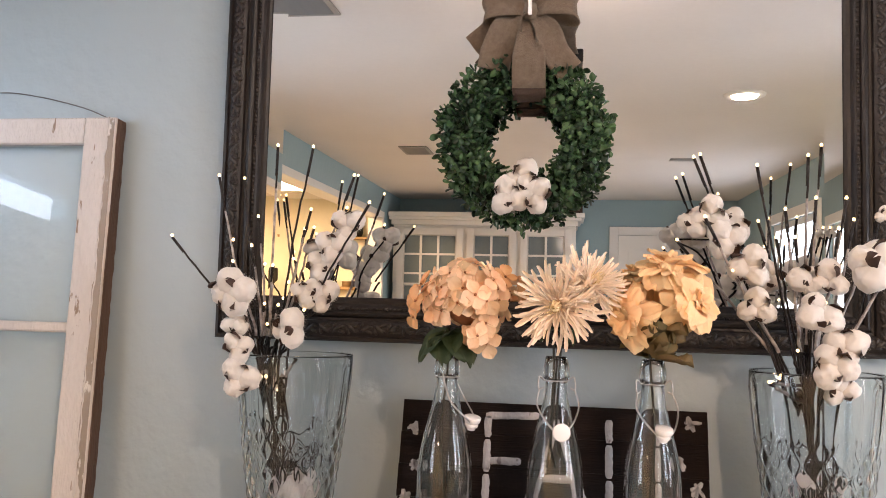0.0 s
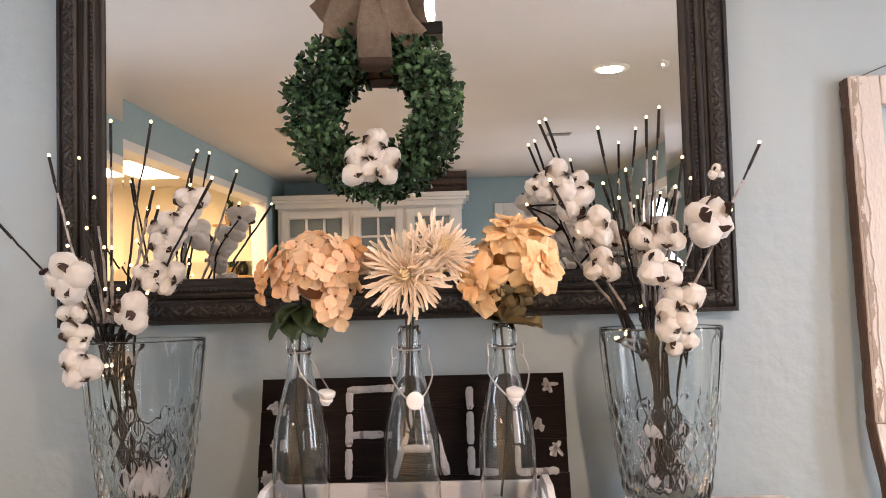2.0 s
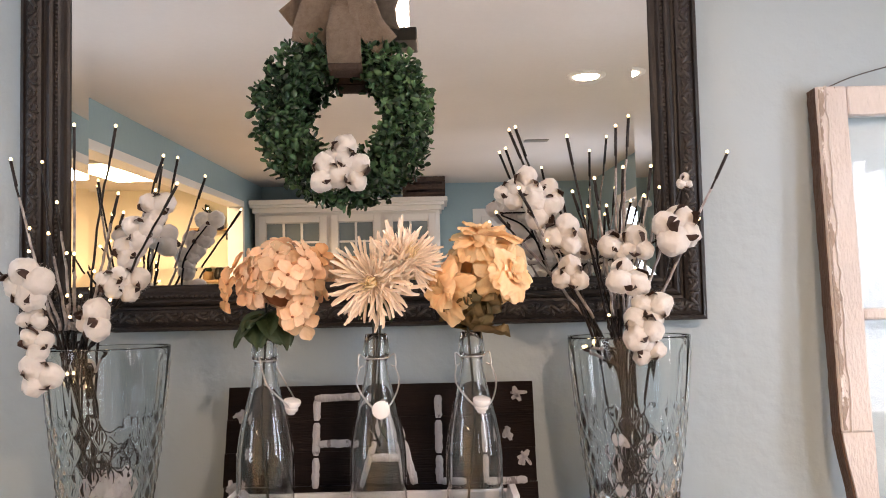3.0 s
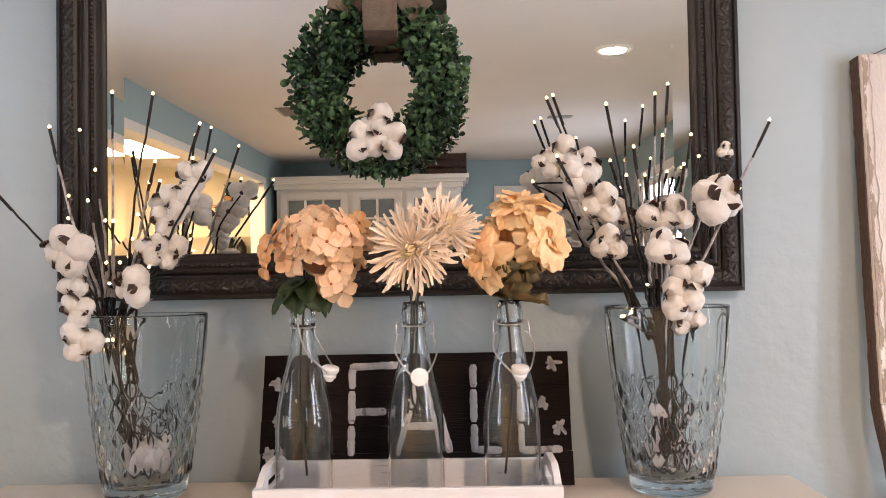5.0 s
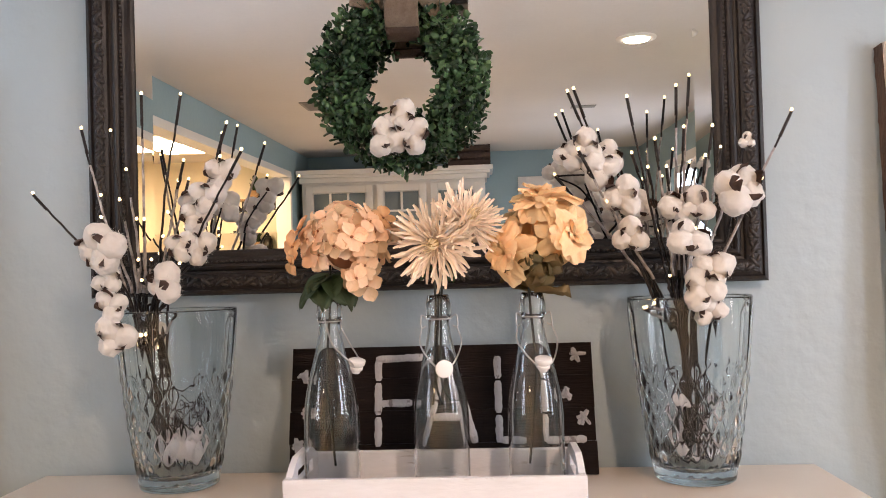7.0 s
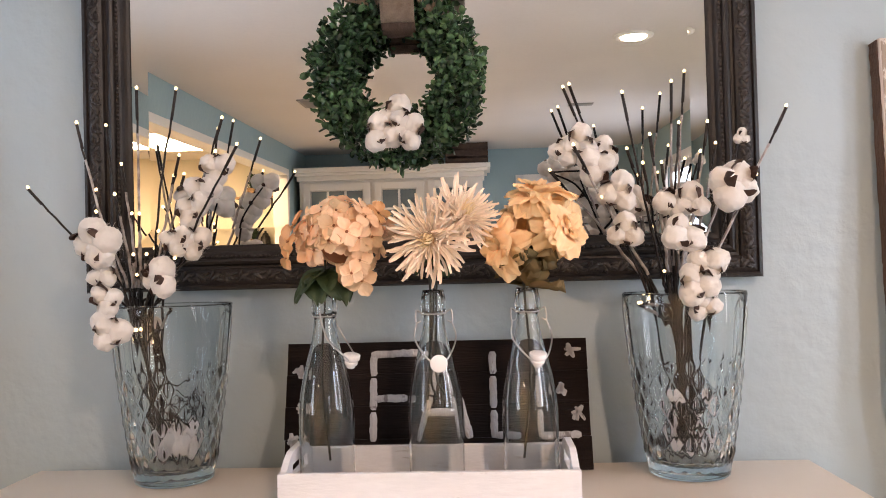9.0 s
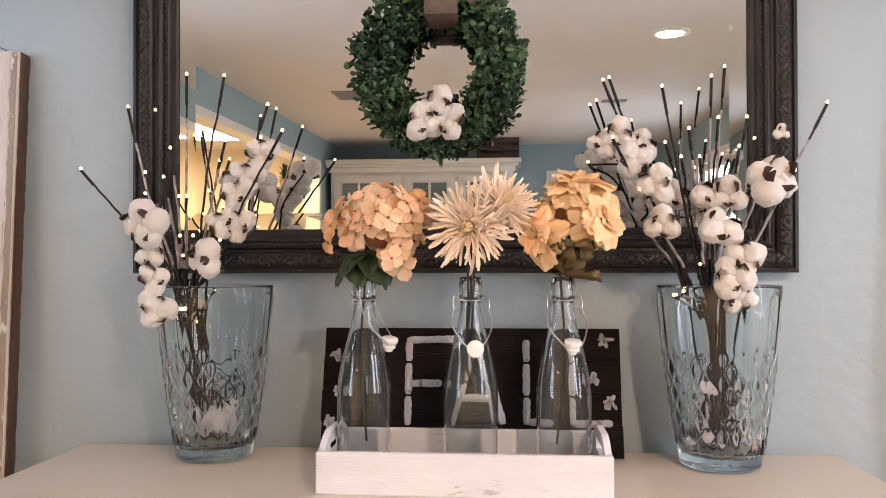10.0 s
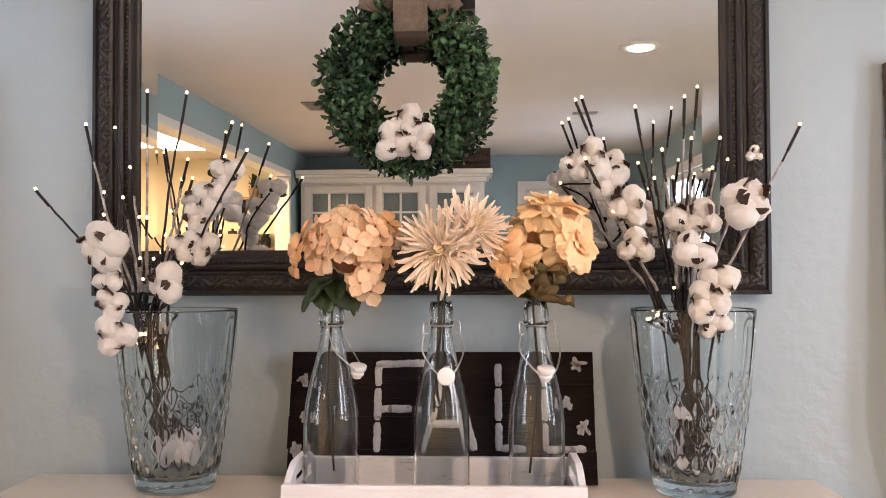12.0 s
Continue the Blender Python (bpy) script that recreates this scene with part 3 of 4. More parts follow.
for c in (((-gx, gz0), (-gx + bv, gz0 + bv), (-gx + bv, gz1 - bv), (-gx, gz1)), ((gx, gz0), (gx - bv, gz0 + bv), (gx - bv, gz1 - bv), (gx, gz1)),
          ((-gx, gz0), (-gx + bv, gz0 + bv), (gx - bv, gz0 + bv), (gx, gz0)), ((-gx, gz1), (-gx + bv, gz1 - bv), (gx - bv, gz1 - bv), (gx, gz1))):
    bm = bmesh.new()
    front = [bm.verts.new((x, -0.008 - (rise if i in (0, 3) else 0), z)) for i, (x, z) in enumerate(c)]
    back = [bm.verts.new((x, -0.005, z)) for x, z in c]
    bm.faces.new(front)
    bm.faces.new(back[::-1])
    for i in range(4):
        bm.faces.new((front[i], front[i - 1], back[i - 1], back[i]))
    part("bevel", bm, SILVER, mi, "bevelled edge of the glass", smooth=False)


# ---- old window sashes on the wall ----
def prism(bm, outline, y0, y1):
    """A solid whose x-z outline runs from y0 to y1."""
    front, back = ([bm.verts.new((x, y, z)) for x, z in outline] for y in (y0, y1))
    bm.faces.new(front)
    bm.faces.new(back[::-1])
    for k in range(len(front)):
        bm.faces.new((front[k - 1], front[k], back[k], back[k - 1]))


def sash(label, x0, x1, z0, z1, bar, edge):
    """edge: the side (-1 or 1) whose bare edge and step are seen."""
    o = thing("old_window_sash", label, "window sash", pose((x0 + x1) / 2, -0.042, z0, -2.6), "old window sashes on the wall")
    w, hgt = (x1 - x0) / 2, z1 - z0
    sw = 0.076 if edge > 0 else 0.062
    for s in (-1, 1):
        a, b = sorted((s * w, s * (w - sw)))
        step = 0.235 if edge < 0 else 0.0005
        bm = boxes((a, b, -0.042, -0.012, step, hgt), bevel=0.004)
        cut = ((0.0005, step - 0.0005), (0.007, step - 0.05), (0.018, step - 0.11), (0.022, step - 0.15), (0.022, 0.0))
        if edge < 0:
            prism(bm, [(s * (w - d), z) for d, z in cut] + [(s * (w - sw), 0.0), (s * (w - sw), step - 0.0005)], -0.042, -0.012)
        st = part("stile", bm, SASH, o, smooth=False)
        rough = random.Random(3 + s)
        bm = bmesh.new()
        rows = []
        for i in range(61):
            z = step + (hgt - 0.003 - step) * i / 60
            c = s * (w + 0.0015 + 0.0022 * rough.random())
            rows.append([bm.verts.new((c, -0.036 - 0.003 * rough.random(), z)), bm.verts.new((c, -0.006, z)), bm.verts.new((c - s * 0.007, -0.006, z)), bm.verts.new((c - s * 0.007, -0.036, z))])
        grid_faces(bm, rows, True)
        bm.faces.new(rows[0])
        bm.faces.new(rows[-1][::-1])
        part("bare_edge", bm, SASHEDGE, st, "bare brown wooden edge", smooth=False)
        if edge < 0:
            bm = bmesh.new()
            prism(bm, [(s * (w + 0.004 - d), z) for d, z in cut] + [(s * (w - 0.0005 - d), z) for d, z in cut[::-1]], -0.037, -0.006)
            part("bare_edge", bm, SASHEDGE, st, smooth=False)
        bm = bmesh.new()
        rows, wide = [], 0.010
        for i in range(121):
            z = step + 0.004 + (hgt - 0.008 - step) * i / 120
            wide = min(0.019, max(0.004, wide + rough.uniform(-0.003, 0.003)))
            rows.append([bm.verts.new((s * (w - 0.0035), yy, z)) for yy in (-0.0425, -0.0435)] + [bm.verts.new((s * (w - 0.0035 - wide), yy, z)) for yy in (-0.0435, -0.0425)])
        grid_faces(bm, rows, True)
        part("worn_strip", bm, WORN, st, "ragged strip of bare weathered wood", smooth=False)
        part("paint_ridge", tube([(s * (w - 0.016 - 0.006 * rough.random()), -0.0425, step + (hgt - step) * i / 40) for i in range(41)], 0.0022, 5), SASH, st, "ragged ridge of old paint")
    part("top_rail", boxes((-w + sw + 0.0005, w - sw - 0.0005, -0.041, -0.012, hgt - 0.060, hgt), bevel=0.004), SASH, o, smooth=False)
    part("bottom_rail", boxes((-w + sw + 0.0005, w - sw - 0.0005, -0.041, -0.012, 0, 0.075), bevel=0.004), SASH, o, smooth=False)
    part("glazing_bar", boxes((-w + sw + 0.0005, w - sw - 0.0005, -0.038, -0.014, bar - z0 - 0.011, bar - z0 + 0.011), bevel=0.005), SASH, o, smooth=False)
    for a, b in ((0.0755, bar - z0 - 0.0115), (bar - z0 + 0.0115, hgt - 0.0605)):
        p = part("pane", boxes((-w + sw + 0.001, w - sw - 0.001, -0.027, -0.023, a, b)), PANE, o, "clear old glass", smooth=False)
        p.visible_shadow = False
    part("hanging_wire", tube(bend([(-w + 0.03, -0.02, hgt + 0.002), (-w + 0.10, -0.012, hgt + 0.030), (-w + 0.21, -0.008, hgt + 0.058), (0, -0.006, hgt + 0.072), (w - 0.21, -0.008, hgt + 0.058), (w - 0.10, -0.012, hgt + 0.030), (w - 0.03, -0.02, hgt + 0.002)]), 0.0013, 6), RUSTWIRE, o, "thin hanging wire")


sash("chippy white old window sash with bare brown edge", -1.568, -0.938, 0.865, 1.788, 1.318, 1)
sash("weathered white old window sash with notched stile", 0.921, 1.553, 0.850, 1.772, 1.311, -1)

# ---- painted board sign ----
si = thing("fall_sign", "dark wooden board sign with brushed white letters", "sign", pose(0.032, -0.100, DT, -13.5))
SW, SH = 0.297, 0.252
for i in range(4):
    z0, z1 = SH * i / 4, SH * (i + 1) / 4
    j = (0.0012, -0.001, 0.0, 0.0008)[i]
    part("board", boxes((-SW + j, SW + j * 0.6, -0.009, 0.009, z0 + 0.0003, z1 - 0.0003), bevel=0.0007), SIGN, si, smooth=False)


def stroke(points, width, seed):
    """One dab of the brush: a low ragged slab along a line."""
    r = random.Random(seed)
    bm = bmesh.new()
    (ax, az), (bx, bz) = points
    dx, dz = bx - ax, bz - az
    ln = math.hypot(dx, dz)
    nx, nz = -dz / ln, dx / ln
    n = max(4, int(ln / 0.006))
    rows = []
    for i in range(n + 1):
        u = i / n
        gap = 0.75 if 0 < i < n else 0.45
        w0, w1 = (width * gap * (0.5 + r.uniform(-0.06, 0.06)) for _ in range(2))
        x, z = ax + dx * u, az + dz * u
        rows.append([bm.verts.new((x + nx * w0, -0.0092, z + nz * w0)), bm.verts.new((x + nx * w0 * 0.9, -0.0104, z + nz * w0 * 0.9)),
                     bm.verts.new((x - nx * w1 * 0.9, -0.0104, z - nz * w1 * 0.9)), bm.verts.new((x - nx * w1, -0.0092, z - nz * w1))])
    grid_faces(bm, rows, False)
    return bm


def letter(name, strokes, width):
    for i, p in enumerate(strokes):
        part("letter_stroke", stroke(p, width, hash((len(name), i)) % 97), PAINT, si, "brushed white paint stroke of the letter " + name if i == 0 else "")


letter("F", (((-0.123, 0.058), (-0.123, 0.114)), ((-0.123, 0.118), (-0.123, 0.180)), ((-0.123, 0.184), (-0.123, 0.226)), ((-0.128, 0.226), (-0.022, 0.230)), ((-0.120, 0.140), (-0.056, 0.140))), 0.019)
letter("A", (((-0.045, 0.058), (-0.012, 0.142)), ((-0.011, 0.146), (0.012, 0.226)), ((0.014, 0.226), (0.042, 0.146)), ((0.043, 0.142), (0.066, 0.062)), ((-0.020, 0.112), (0.050, 0.112))), 0.020)
letter("L", (((0.112, 0.062), (0.112, 0.114)), ((0.112, 0.118), (0.112, 0.180)), ((0.112, 0.184), (0.112, 0.228)), ((0.114, 0.066), (0.160, 0.066))), 0.019)
letter("L", (((0.205, 0.062), (0.205, 0.114)), ((0.205, 0.118), (0.205, 0.180)), ((0.205, 0.184), (0.205, 0.228)), ((0.205, 0.064), (0.278, 0.066))), 0.019)
for x, z in ((0.266, 0.226), (0.243, 0.150), (0.274, 0.104), (-0.272, 0.196), (-0.262, 0.124), (-0.280, 0.060)):
    for a in range(4):
        an, ln = a * 0.8 + x * 9 + rnd.uniform(-0.4, 0.4), rnd.uniform(0.008, 0.017)
        dx, dz = ln * math.cos(an), ln * math.sin(an)
        ox, oz = rnd.uniform(-0.004, 0.004), rnd.uniform(-0.004, 0.004)
        part("paint_dab", stroke(((x + ox - dx, z + oz - dz), (x + ox + dx, z + oz + dz)), rnd.uniform(0.007, 0.014), a + int(90 * z)), PAINT, si)

# ---- whitewashed tray ----
TX0, TX1, TY0, TY1, TH = -0.206, 0.275, -0.383, -0.170, 0.069
tr = thing("wooden_tray", "whitewashed wooden box tray with cut-out handles", "tray", pose((TX0 + TX1) / 2, (TY0 + TY1) / 2, DT))
tw, td = (TX1 - TX0) / 2, (TY1 - TY0) / 2
part("front_board", boxes((-tw, tw, -td, -td + 0.012, 0, TH), bevel=0.002), WASH, tr, smooth=False)
part("back_board", boxes((-tw, tw, td - 0.012, td, 0, TH), bevel=0.002), WASH, tr, smooth=False)
part("bottom_board", boxes((-tw + 0.0125, tw - 0.0125, -td + 0.0125, td - 0.0125, 0.0, 0.009)), WASH, tr, smooth=False)
for s in (-1, 1):
    bm = bmesh.new()
    xa, xb = sorted((s * (tw - 0.001), s * (tw - 0.012)))
    top = []
    for i in range(25):
        u = i / 24
        y = (-td + 0.0125) + (2 * td - 0.025) * u
        top.append((y, TH + 0.022 * min(1, max(0, 4.5 * min(u, 1 - u) - 0.3)) ** 0.6))
    for (y0, h0), (y1, h1) in zip(top, top[1:]):
        mid = abs((y0 + y1) / 2) < 0.045
        for lo, hi0, hi1 in (((0, 0.050, 0.050), (0.070, h0, h1)) if mid else ((0, h0, h1),)):
            v = [bm.verts.new(q) for q in ((xa, y0, lo), (xb, y0, lo), (xb, y1, lo), (xa, y1, lo), (xa, y0, hi0), (xb, y0, hi0), (xb, y1, hi1), (xa, y1, hi1))]
            for q in ((0, 1, 2, 3), (4, 5, 6, 7), (0, 1, 5, 4), (1, 2, 6, 5), (2, 3, 7, 6), (3, 0, 4, 7)):
                bm.faces.new([v[i] for i in q])
    bmesh.ops.remove_doubles(bm, verts=bm.verts, dist=1e-5)
    part("side_board", bm, WASH, tr, smooth=False)

# ---- swing-top bottles ----
OUT = ((0.0, 0.002), (0.036, 0.0), (0.044, 0.003), (0.0470, 0.010), (0.0475, 0.060), (0.0475, 0.125), (0.0465, 0.150), (0.0435, 0.175), (0.0375, 0.205), (0.0305, 0.232), (0.0245, 0.256), (0.0205, 0.276),
       (0.0190, 0.290), (0.0184, 0.300), (0.0200, 0.304), (0.0224, 0.309), (0.0229, 0.315), (0.0216, 0.326), (0.0194, 0.337), (0.0183, 0.3425), (0.0165, 0.344))
INN = ((0.0140, 0.342), (0.0138, 0.306), (0.0150, 0.290), (0.0172, 0.276), (0.0210, 0.256), (0.0272, 0.232), (0.0345, 0.205), (0.0405, 0.175), (0.0435, 0.150), (0.0445, 0.125), (0.0445, 0.060), (0.044, 0.014), (0.030, 0.010), (0.0, 0.013))
BZ = DT + 0.0095


def smooth_line(p, k=3):
    q = bend([(a, 0, b) for a, b in p], k)
    return [(max(v.x, 0), v.z) for v in q]


bottle_mesh = mesh_of("glass", lathe(smooth_line(OUT) + smooth_line(INN), 48), BOTTLE)
stopper_mesh = mesh_of("stopper", lathe([(0, 0.004), (0.0068, 0.004), (0.0074, 0.0046), (0.0076, 0.0095), (0.0078, 0.010), (0.0108, 0.010), (0.0113, 0.0105), (0.0114, 0.0142), (0.0112, 0.0148), (0.0098, 0.0152), (0.0098, 0.0158), (0.0132, 0.0190), (0.0140, 0.0198), (0.0146, 0.0262), (0.0142, 0.0270), (0.0134, 0.0274), (0, 0.0278)], 24), CERAMIC)


def bottle(x, y, side, out):
    """side: the angle at which the stopper hangs; out: how it faces."""
    o = thing("glass_bottle", "clear swing-top glass bottle standing in the tray", "bottle", pose(x, y, BZ), "three bottles in the tray")
    piece("glass", bottle_mesh, o, Matrix())
    ring = [(0.0200 * math.cos(i * math.pi / 12), 0.0200 * math.sin(i * math.pi / 12), 0.303) for i in range(24)]
    part("neck_wire", tube(ring, 0.0015, 6, close=True), WIRE, o, "thin steel wire collar")
    a = radians(side)
    f, r = Vector((math.cos(a), math.sin(a), 0)), Vector((-math.sin(a), math.cos(a), 0))
    for s in (-1, 1):
        up = Vector((0, 0, 0.303))
        part("wire_loop", tube(bend([up + s * r * 0.020, up + s * r * 0.030 + f * 0.004 + Vector((0, 0, 0.006)), up + s * r * 0.031 + f * 0.008 + Vector((0, 0, -0.014)), up + s * r * 0.023 + f * 0.006 + Vector((0, 0, -0.012))]), 0.0015, 6), WIRE, o)
    seat = Vector((0, 0, 0.222)) + f * 0.047
    pts = [Vector((0, 0, 0.290)) + r * 0.030 + f * 0.008, Vector((0, 0, 0.262)) + r * 0.035 + f * 0.022, seat + r * 0.018 + Vector((0, 0, 0.010)), seat,
           seat - r * 0.018 + Vector((0, 0, 0.010)), Vector((0, 0, 0.262)) - r * 0.035 + f * 0.022, Vector((0, 0, 0.290)) - r * 0.030 + f * 0.008]
    part("bail_wire", tube(bend(pts), 0.0015, 6), WIRE, o, "bent steel bail wire")
    piece("stopper", stopper_mesh, o, facing(seat - 0.012 * Vector(out), out), "white ceramic stopper")
    return o


bottle(-0.146, -0.270, -12, Vector((0.16, -0.22, 0.95)))
bottle(0.043, -0.270, -80, Vector((0.15, -0.93, 0.10)))
bottle(0.204, -0.270, -75, Vector((0.05, -0.25, 0.95)))

# ---- pressed glass vases ----
VH, VR0, VR1 = 0.333, 0.072, 0.112


def vase_radius(z):
    u = z / VH
    return VR0 + (VR1 - VR0) * (1 - (1 - u) ** 1.35)


def tri(v):
    return abs(v - math.floor(v + 0.5)) * 2


def relief(a, z, k):
    if k >= 74 or z < 0.020 or z > 0.325:
        return 0
    fade = min(1, (z - 0.020) / 0.012) * min(1, (0.325 - z) / 0.02)
    if z > 0.215:
        d = 1 - tri(a * 20 / (2 * math.pi))
        return fade * 0.0018 * d
    u, v = a * 20 / (2 * math.pi), z / 0.046
    return fade * 0.0042 * (min(tri(u + v), tri(u - v)) - 0.3)


prof = [(0, 0.004), (VR0 - 0.012, 0.0), (VR0 - 0.002, 0.002)] + [(vase_radius(VH * i / 70), VH * i / 70) for i in range(1, 71)] + [(VR1 - 0.0006, VH + 0.0014), (VR1 - 0.0018, VH + 0.0014)]
prof += [(vase_radius(z) - d, z) for z, d in ((VH - 0.001, 0.0024), (0.29, 0.0030), (0.25, 0.0036))] + [(vase_radius(z) - 0.0040, z) for z in (0.2, 0.15, 0.1, 0.06, 0.035)] + [(VR0 - 0.02, 0.024), (0, 0.022)]
vase_mesh = mesh_of("glass", lathe(prof, 240, relief=relief), VASE)
vase_mesh.materials.append(VASEFOOT)
for face in vase_mesh.polygons:
    face.material_index = 1 if face.center.z < 0.021 else 0
rim_mesh = mesh_of("rim", tube([((VR1 - 0.0012) * math.cos(i * math.pi / 48), (VR1 - 0.0012) * math.sin(i * math.pi / 48), VH + 0.0024) for i in range(96)], 0.0008, 8, close=True), VASE)
VASES = {"l": (-0.467, -0.135), "r": (0.501, -0.137)}
SPREAD = {"l": 0.30, "r": 0.27}
LEAN = {"l": (-0.052, -0.022), "r": (-0.020, -0.012)}
for key, (x, y) in VASES.items():
    o = thing("glass_vase", "tall aqua pressed-glass vase with a diamond pattern", "vase", pose(x, y, DT, 0, 0, 7), "pair of vases on the dresser")
    piece("glass", vase_mesh, o, Matrix())
    piece("rim", rim_mesh, o, Matrix(), "smooth rounded glass rim")


# ---- lit twigs ----
bulb_mesh = mesh_of("bulb", lathe([(0, -0.0030), (0.0020, -0.0024), (0.0029, -0.0006), (0.0028, 0.0012), (0.0018, 0.0032), (0, 0.0040)], 10), BULB)


def clip_to(p, centre, r):
    d = Vector((p[0] - centre[0], p[1] - centre[1]))
    return d * min(1, r / max(d.length, 1e-6))


def lit_twigs(key, tips, label):
    cx, cy = VASES[key]
    o = thing("lit_twig_bundle", label, "branch lights", pose(cx, cy, DT + 0.024), "lit twigs in the vases")
    r = random.Random(11)
    base = Vector((cx, cy, DT + 0.024))
    lx, ly = LEAN[key]
    trunk = bend([(lx * 0.3, ly * 0.5, 0.003), (lx * 0.7, ly, 0.14), (lx, ly, 0.28), (lx * 0.9, ly - 0.004, 0.36)], 8)
    part("main_stem", tube(trunk, 0.0075 if key == "r" else 0.0055, 9, taper=0.55), TWIG, o, "thick dark main stem")
    second = bend([(lx * 0.3 + 0.030, ly * 0.5 - 0.012, 0.003), (lx * 0.7 + 0.012, ly - 0.008, 0.13), (lx, ly, 0.27)], 8)
    part("main_stem", tube(second, 0.0050, 9, taper=0.7), TWIG, o)
    for i, (x, y, z, pale) in enumerate(tips):
        tip = Vector((x, y, z)) - base
        d = clip_to((cx + lx + (x - cx - lx) * SPREAD[key], cy + ly + (y - cy - ly) * SPREAD[key]), (cx, cy), 0.088)
        foot = Vector((lx * 0.4 + 0.016 * r.uniform(-1, 1), ly * 0.4 + 0.016 * r.uniform(-1, 1), 0.004 + 0.01 * r.random()))
        if i % 5:
            foot = trunk[12 + r.randrange(7)]
        rim = Vector((d.x, d.y, 0.345))
        low = foot.lerp(rim, 0.5) + Vector((lx * 0.10, ly * 0.10, 0.006))
        mid = rim.lerp(tip, 0.5) + Vector((r.uniform(-1, 1), r.uniform(-1, 1), 0)) * 0.006
        line = bend([foot, low, rim, mid, tip] if tip.z > 0.335 else [foot, foot.lerp(tip, 0.3) + Vector((0.004, 0, 0)), foot.lerp(tip, 0.7), tip], 7)
        line = [q + Vector((r.uniform(-1, 1), r.uniform(-1, 1), 0)) * 0.0016 for q in line[:-1]] + [tip]
        t = part("twig", tube(line, 0.0031, 6, taper=0.62), TWIG, o)
        if pale or i % 2:
            # pale overlay puts the window light on the twig into its colour
            part("painted_highlight", tube(line[len(line) // 2:-3], 0.0030, 6, taper=0.75), TWIGHIGHLIGHT, t, "pale painted highlight along the twig")
        part("sleeve", tube([tip + (line[-4] - tip) * q for q in (0.0, 0.25, 0.5, 0.7)], 0.0029, 6), TWIG, t, "dark paper sleeve below the bulb")
        piece("bulb", bulb_mesh, t, facing(tip + Vector((0, 0, 0.003)), tip - line[-4]), "lit warm bulb")
        for q in ((0.35, 0.7)[i % 2],) if i % 3 == 1 else ():
            k = int(len(line) * (0.5 + 0.4 * q))
            at = line[min(k, len(line) - 3)]
            side = Vector((r.uniform(-1, 1), -0.6, 0.8)).normalized() * 0.010
            s = part("side_shoot", tube([at, at + side], 0.0014, 5), TWIG, t)
            piece("bulb", bulb_mesh, t, facing(at + side * 1.3, side), "lit warm bulb")
    return o


lit_twigs("l", ((-0.688, -0.240, 1.503, 0), (-0.617, -0.200, 1.626, 1), (-0.590, -0.140, 1.631, 0), (-0.485, -0.240, 1.677, 0), (-0.432, -0.190, 1.685, 0), (-0.359, -0.150, 1.636, 0), 
                (-0.304, -0.240, 1.569, 0), (-0.533, -0.200, 1.546, 1), (-0.528, -0.240, 1.486, 1), (-0.492, -0.220, 1.451, 1), (-0.466, -0.120, 1.532, 0), (-0.453, -0.100, 1.537, 0), (-0.363, -0.180, 1.567, 0), (-0.451, -0.130, 1.570, 0), (-0.572, -0.220, 1.457, 1), (-0.494, -0.230, 1.340, 1),
                (-0.467, -0.250, 1.376, 1), (-0.513, -0.200, 1.378, 1), (-0.424, -0.230, 1.368, 0), (-0.522, -0.170, 1.221, 0), (-0.487, -0.165, 1.213, 0), (-0.451, -0.180, 1.272, 0)), "bundle of dark twigs with lit warm bulbs in the vase")
lit_twigs("r", ((0.290, -0.140, 1.673, 0), (0.303, -0.130, 1.680, 0), (0.389, -0.200, 1.646, 0), (0.489, -0.150, 1.674, 0), (0.521, -0.120, 1.699, 1), (0.436, -0.200, 1.568, 1), (0.493, -0.180, 1.591, 0),
                (0.678, -0.200, 1.611, 1), (0.411, -0.110, 1.557, 0), (0.263, -0.120, 1.519, 0), (0.547, -0.170, 1.593, 1), (0.572, -0.130, 1.559, 1), (0.428, -0.170, 1.521, 0), (0.297, -0.220, 1.551, 1),
                (0.603, -0.180, 1.571, 1), (0.527, -0.190, 1.536, 0), (0.471, -0.130, 1.526, 1), (0.403, -0.220, 1.267, 0), (0.449, -0.220, 1.322, 0), (0.411, -0.200, 1.267, 0), (0.483, -0.245, 1.272, 0)), "bundle of dark branching twigs with lit bulbs in the vase")


# ---- cotton ----
def fluff(seed, r=0.0245):
    """One lock of cotton: a soft uneven lump with stray fibres."""
    g = random.Random(seed)
    bm = bmesh.new()
    bmesh.ops.create_icosphere(bm, subdivisions=4, radius=r)
    off = Vector((g.uniform(0, 9), g.uniform(0, 9), g.uniform(0, 9)))
    for v in bm.verts:
        n = v.co.normalized()
        v.co = v.co * (1 + 0.13 * noise.noise(n * 1.8 + off) + 0.07 * noise.noise(n * 5 + off) + 0.03 * noise.noise(n * 12 + off) + 0.016 * noise.noise(n * 27 + off))
        v.co.z *= 1.15
    for i in range(320):
        n = Vector((g.gauss(0, 1), g.gauss(0, 1), g.gauss(0, 1))).normalized()
        side = n.orthogonal().normalized() * 0.00016
        p = n * r * 0.95
        tip = n * r * g.uniform(1.03, 1.20) + Vector((g.gauss(0, 1), g.gauss(0, 1), g.gauss(0, 1))) * 0.0028
        m = (p + tip) * 0.5 + Vector((g.gauss(0, 1), g.gauss(0, 1), g.gauss(0, 1))) * 0.0018
        a, b, c, d, e = (bm.verts.new(q) for q in (p - side, p + side, m + side, m - side, tip))
        bm.faces.new((a, b, c, d))
        bm.faces.new((d, c, e))
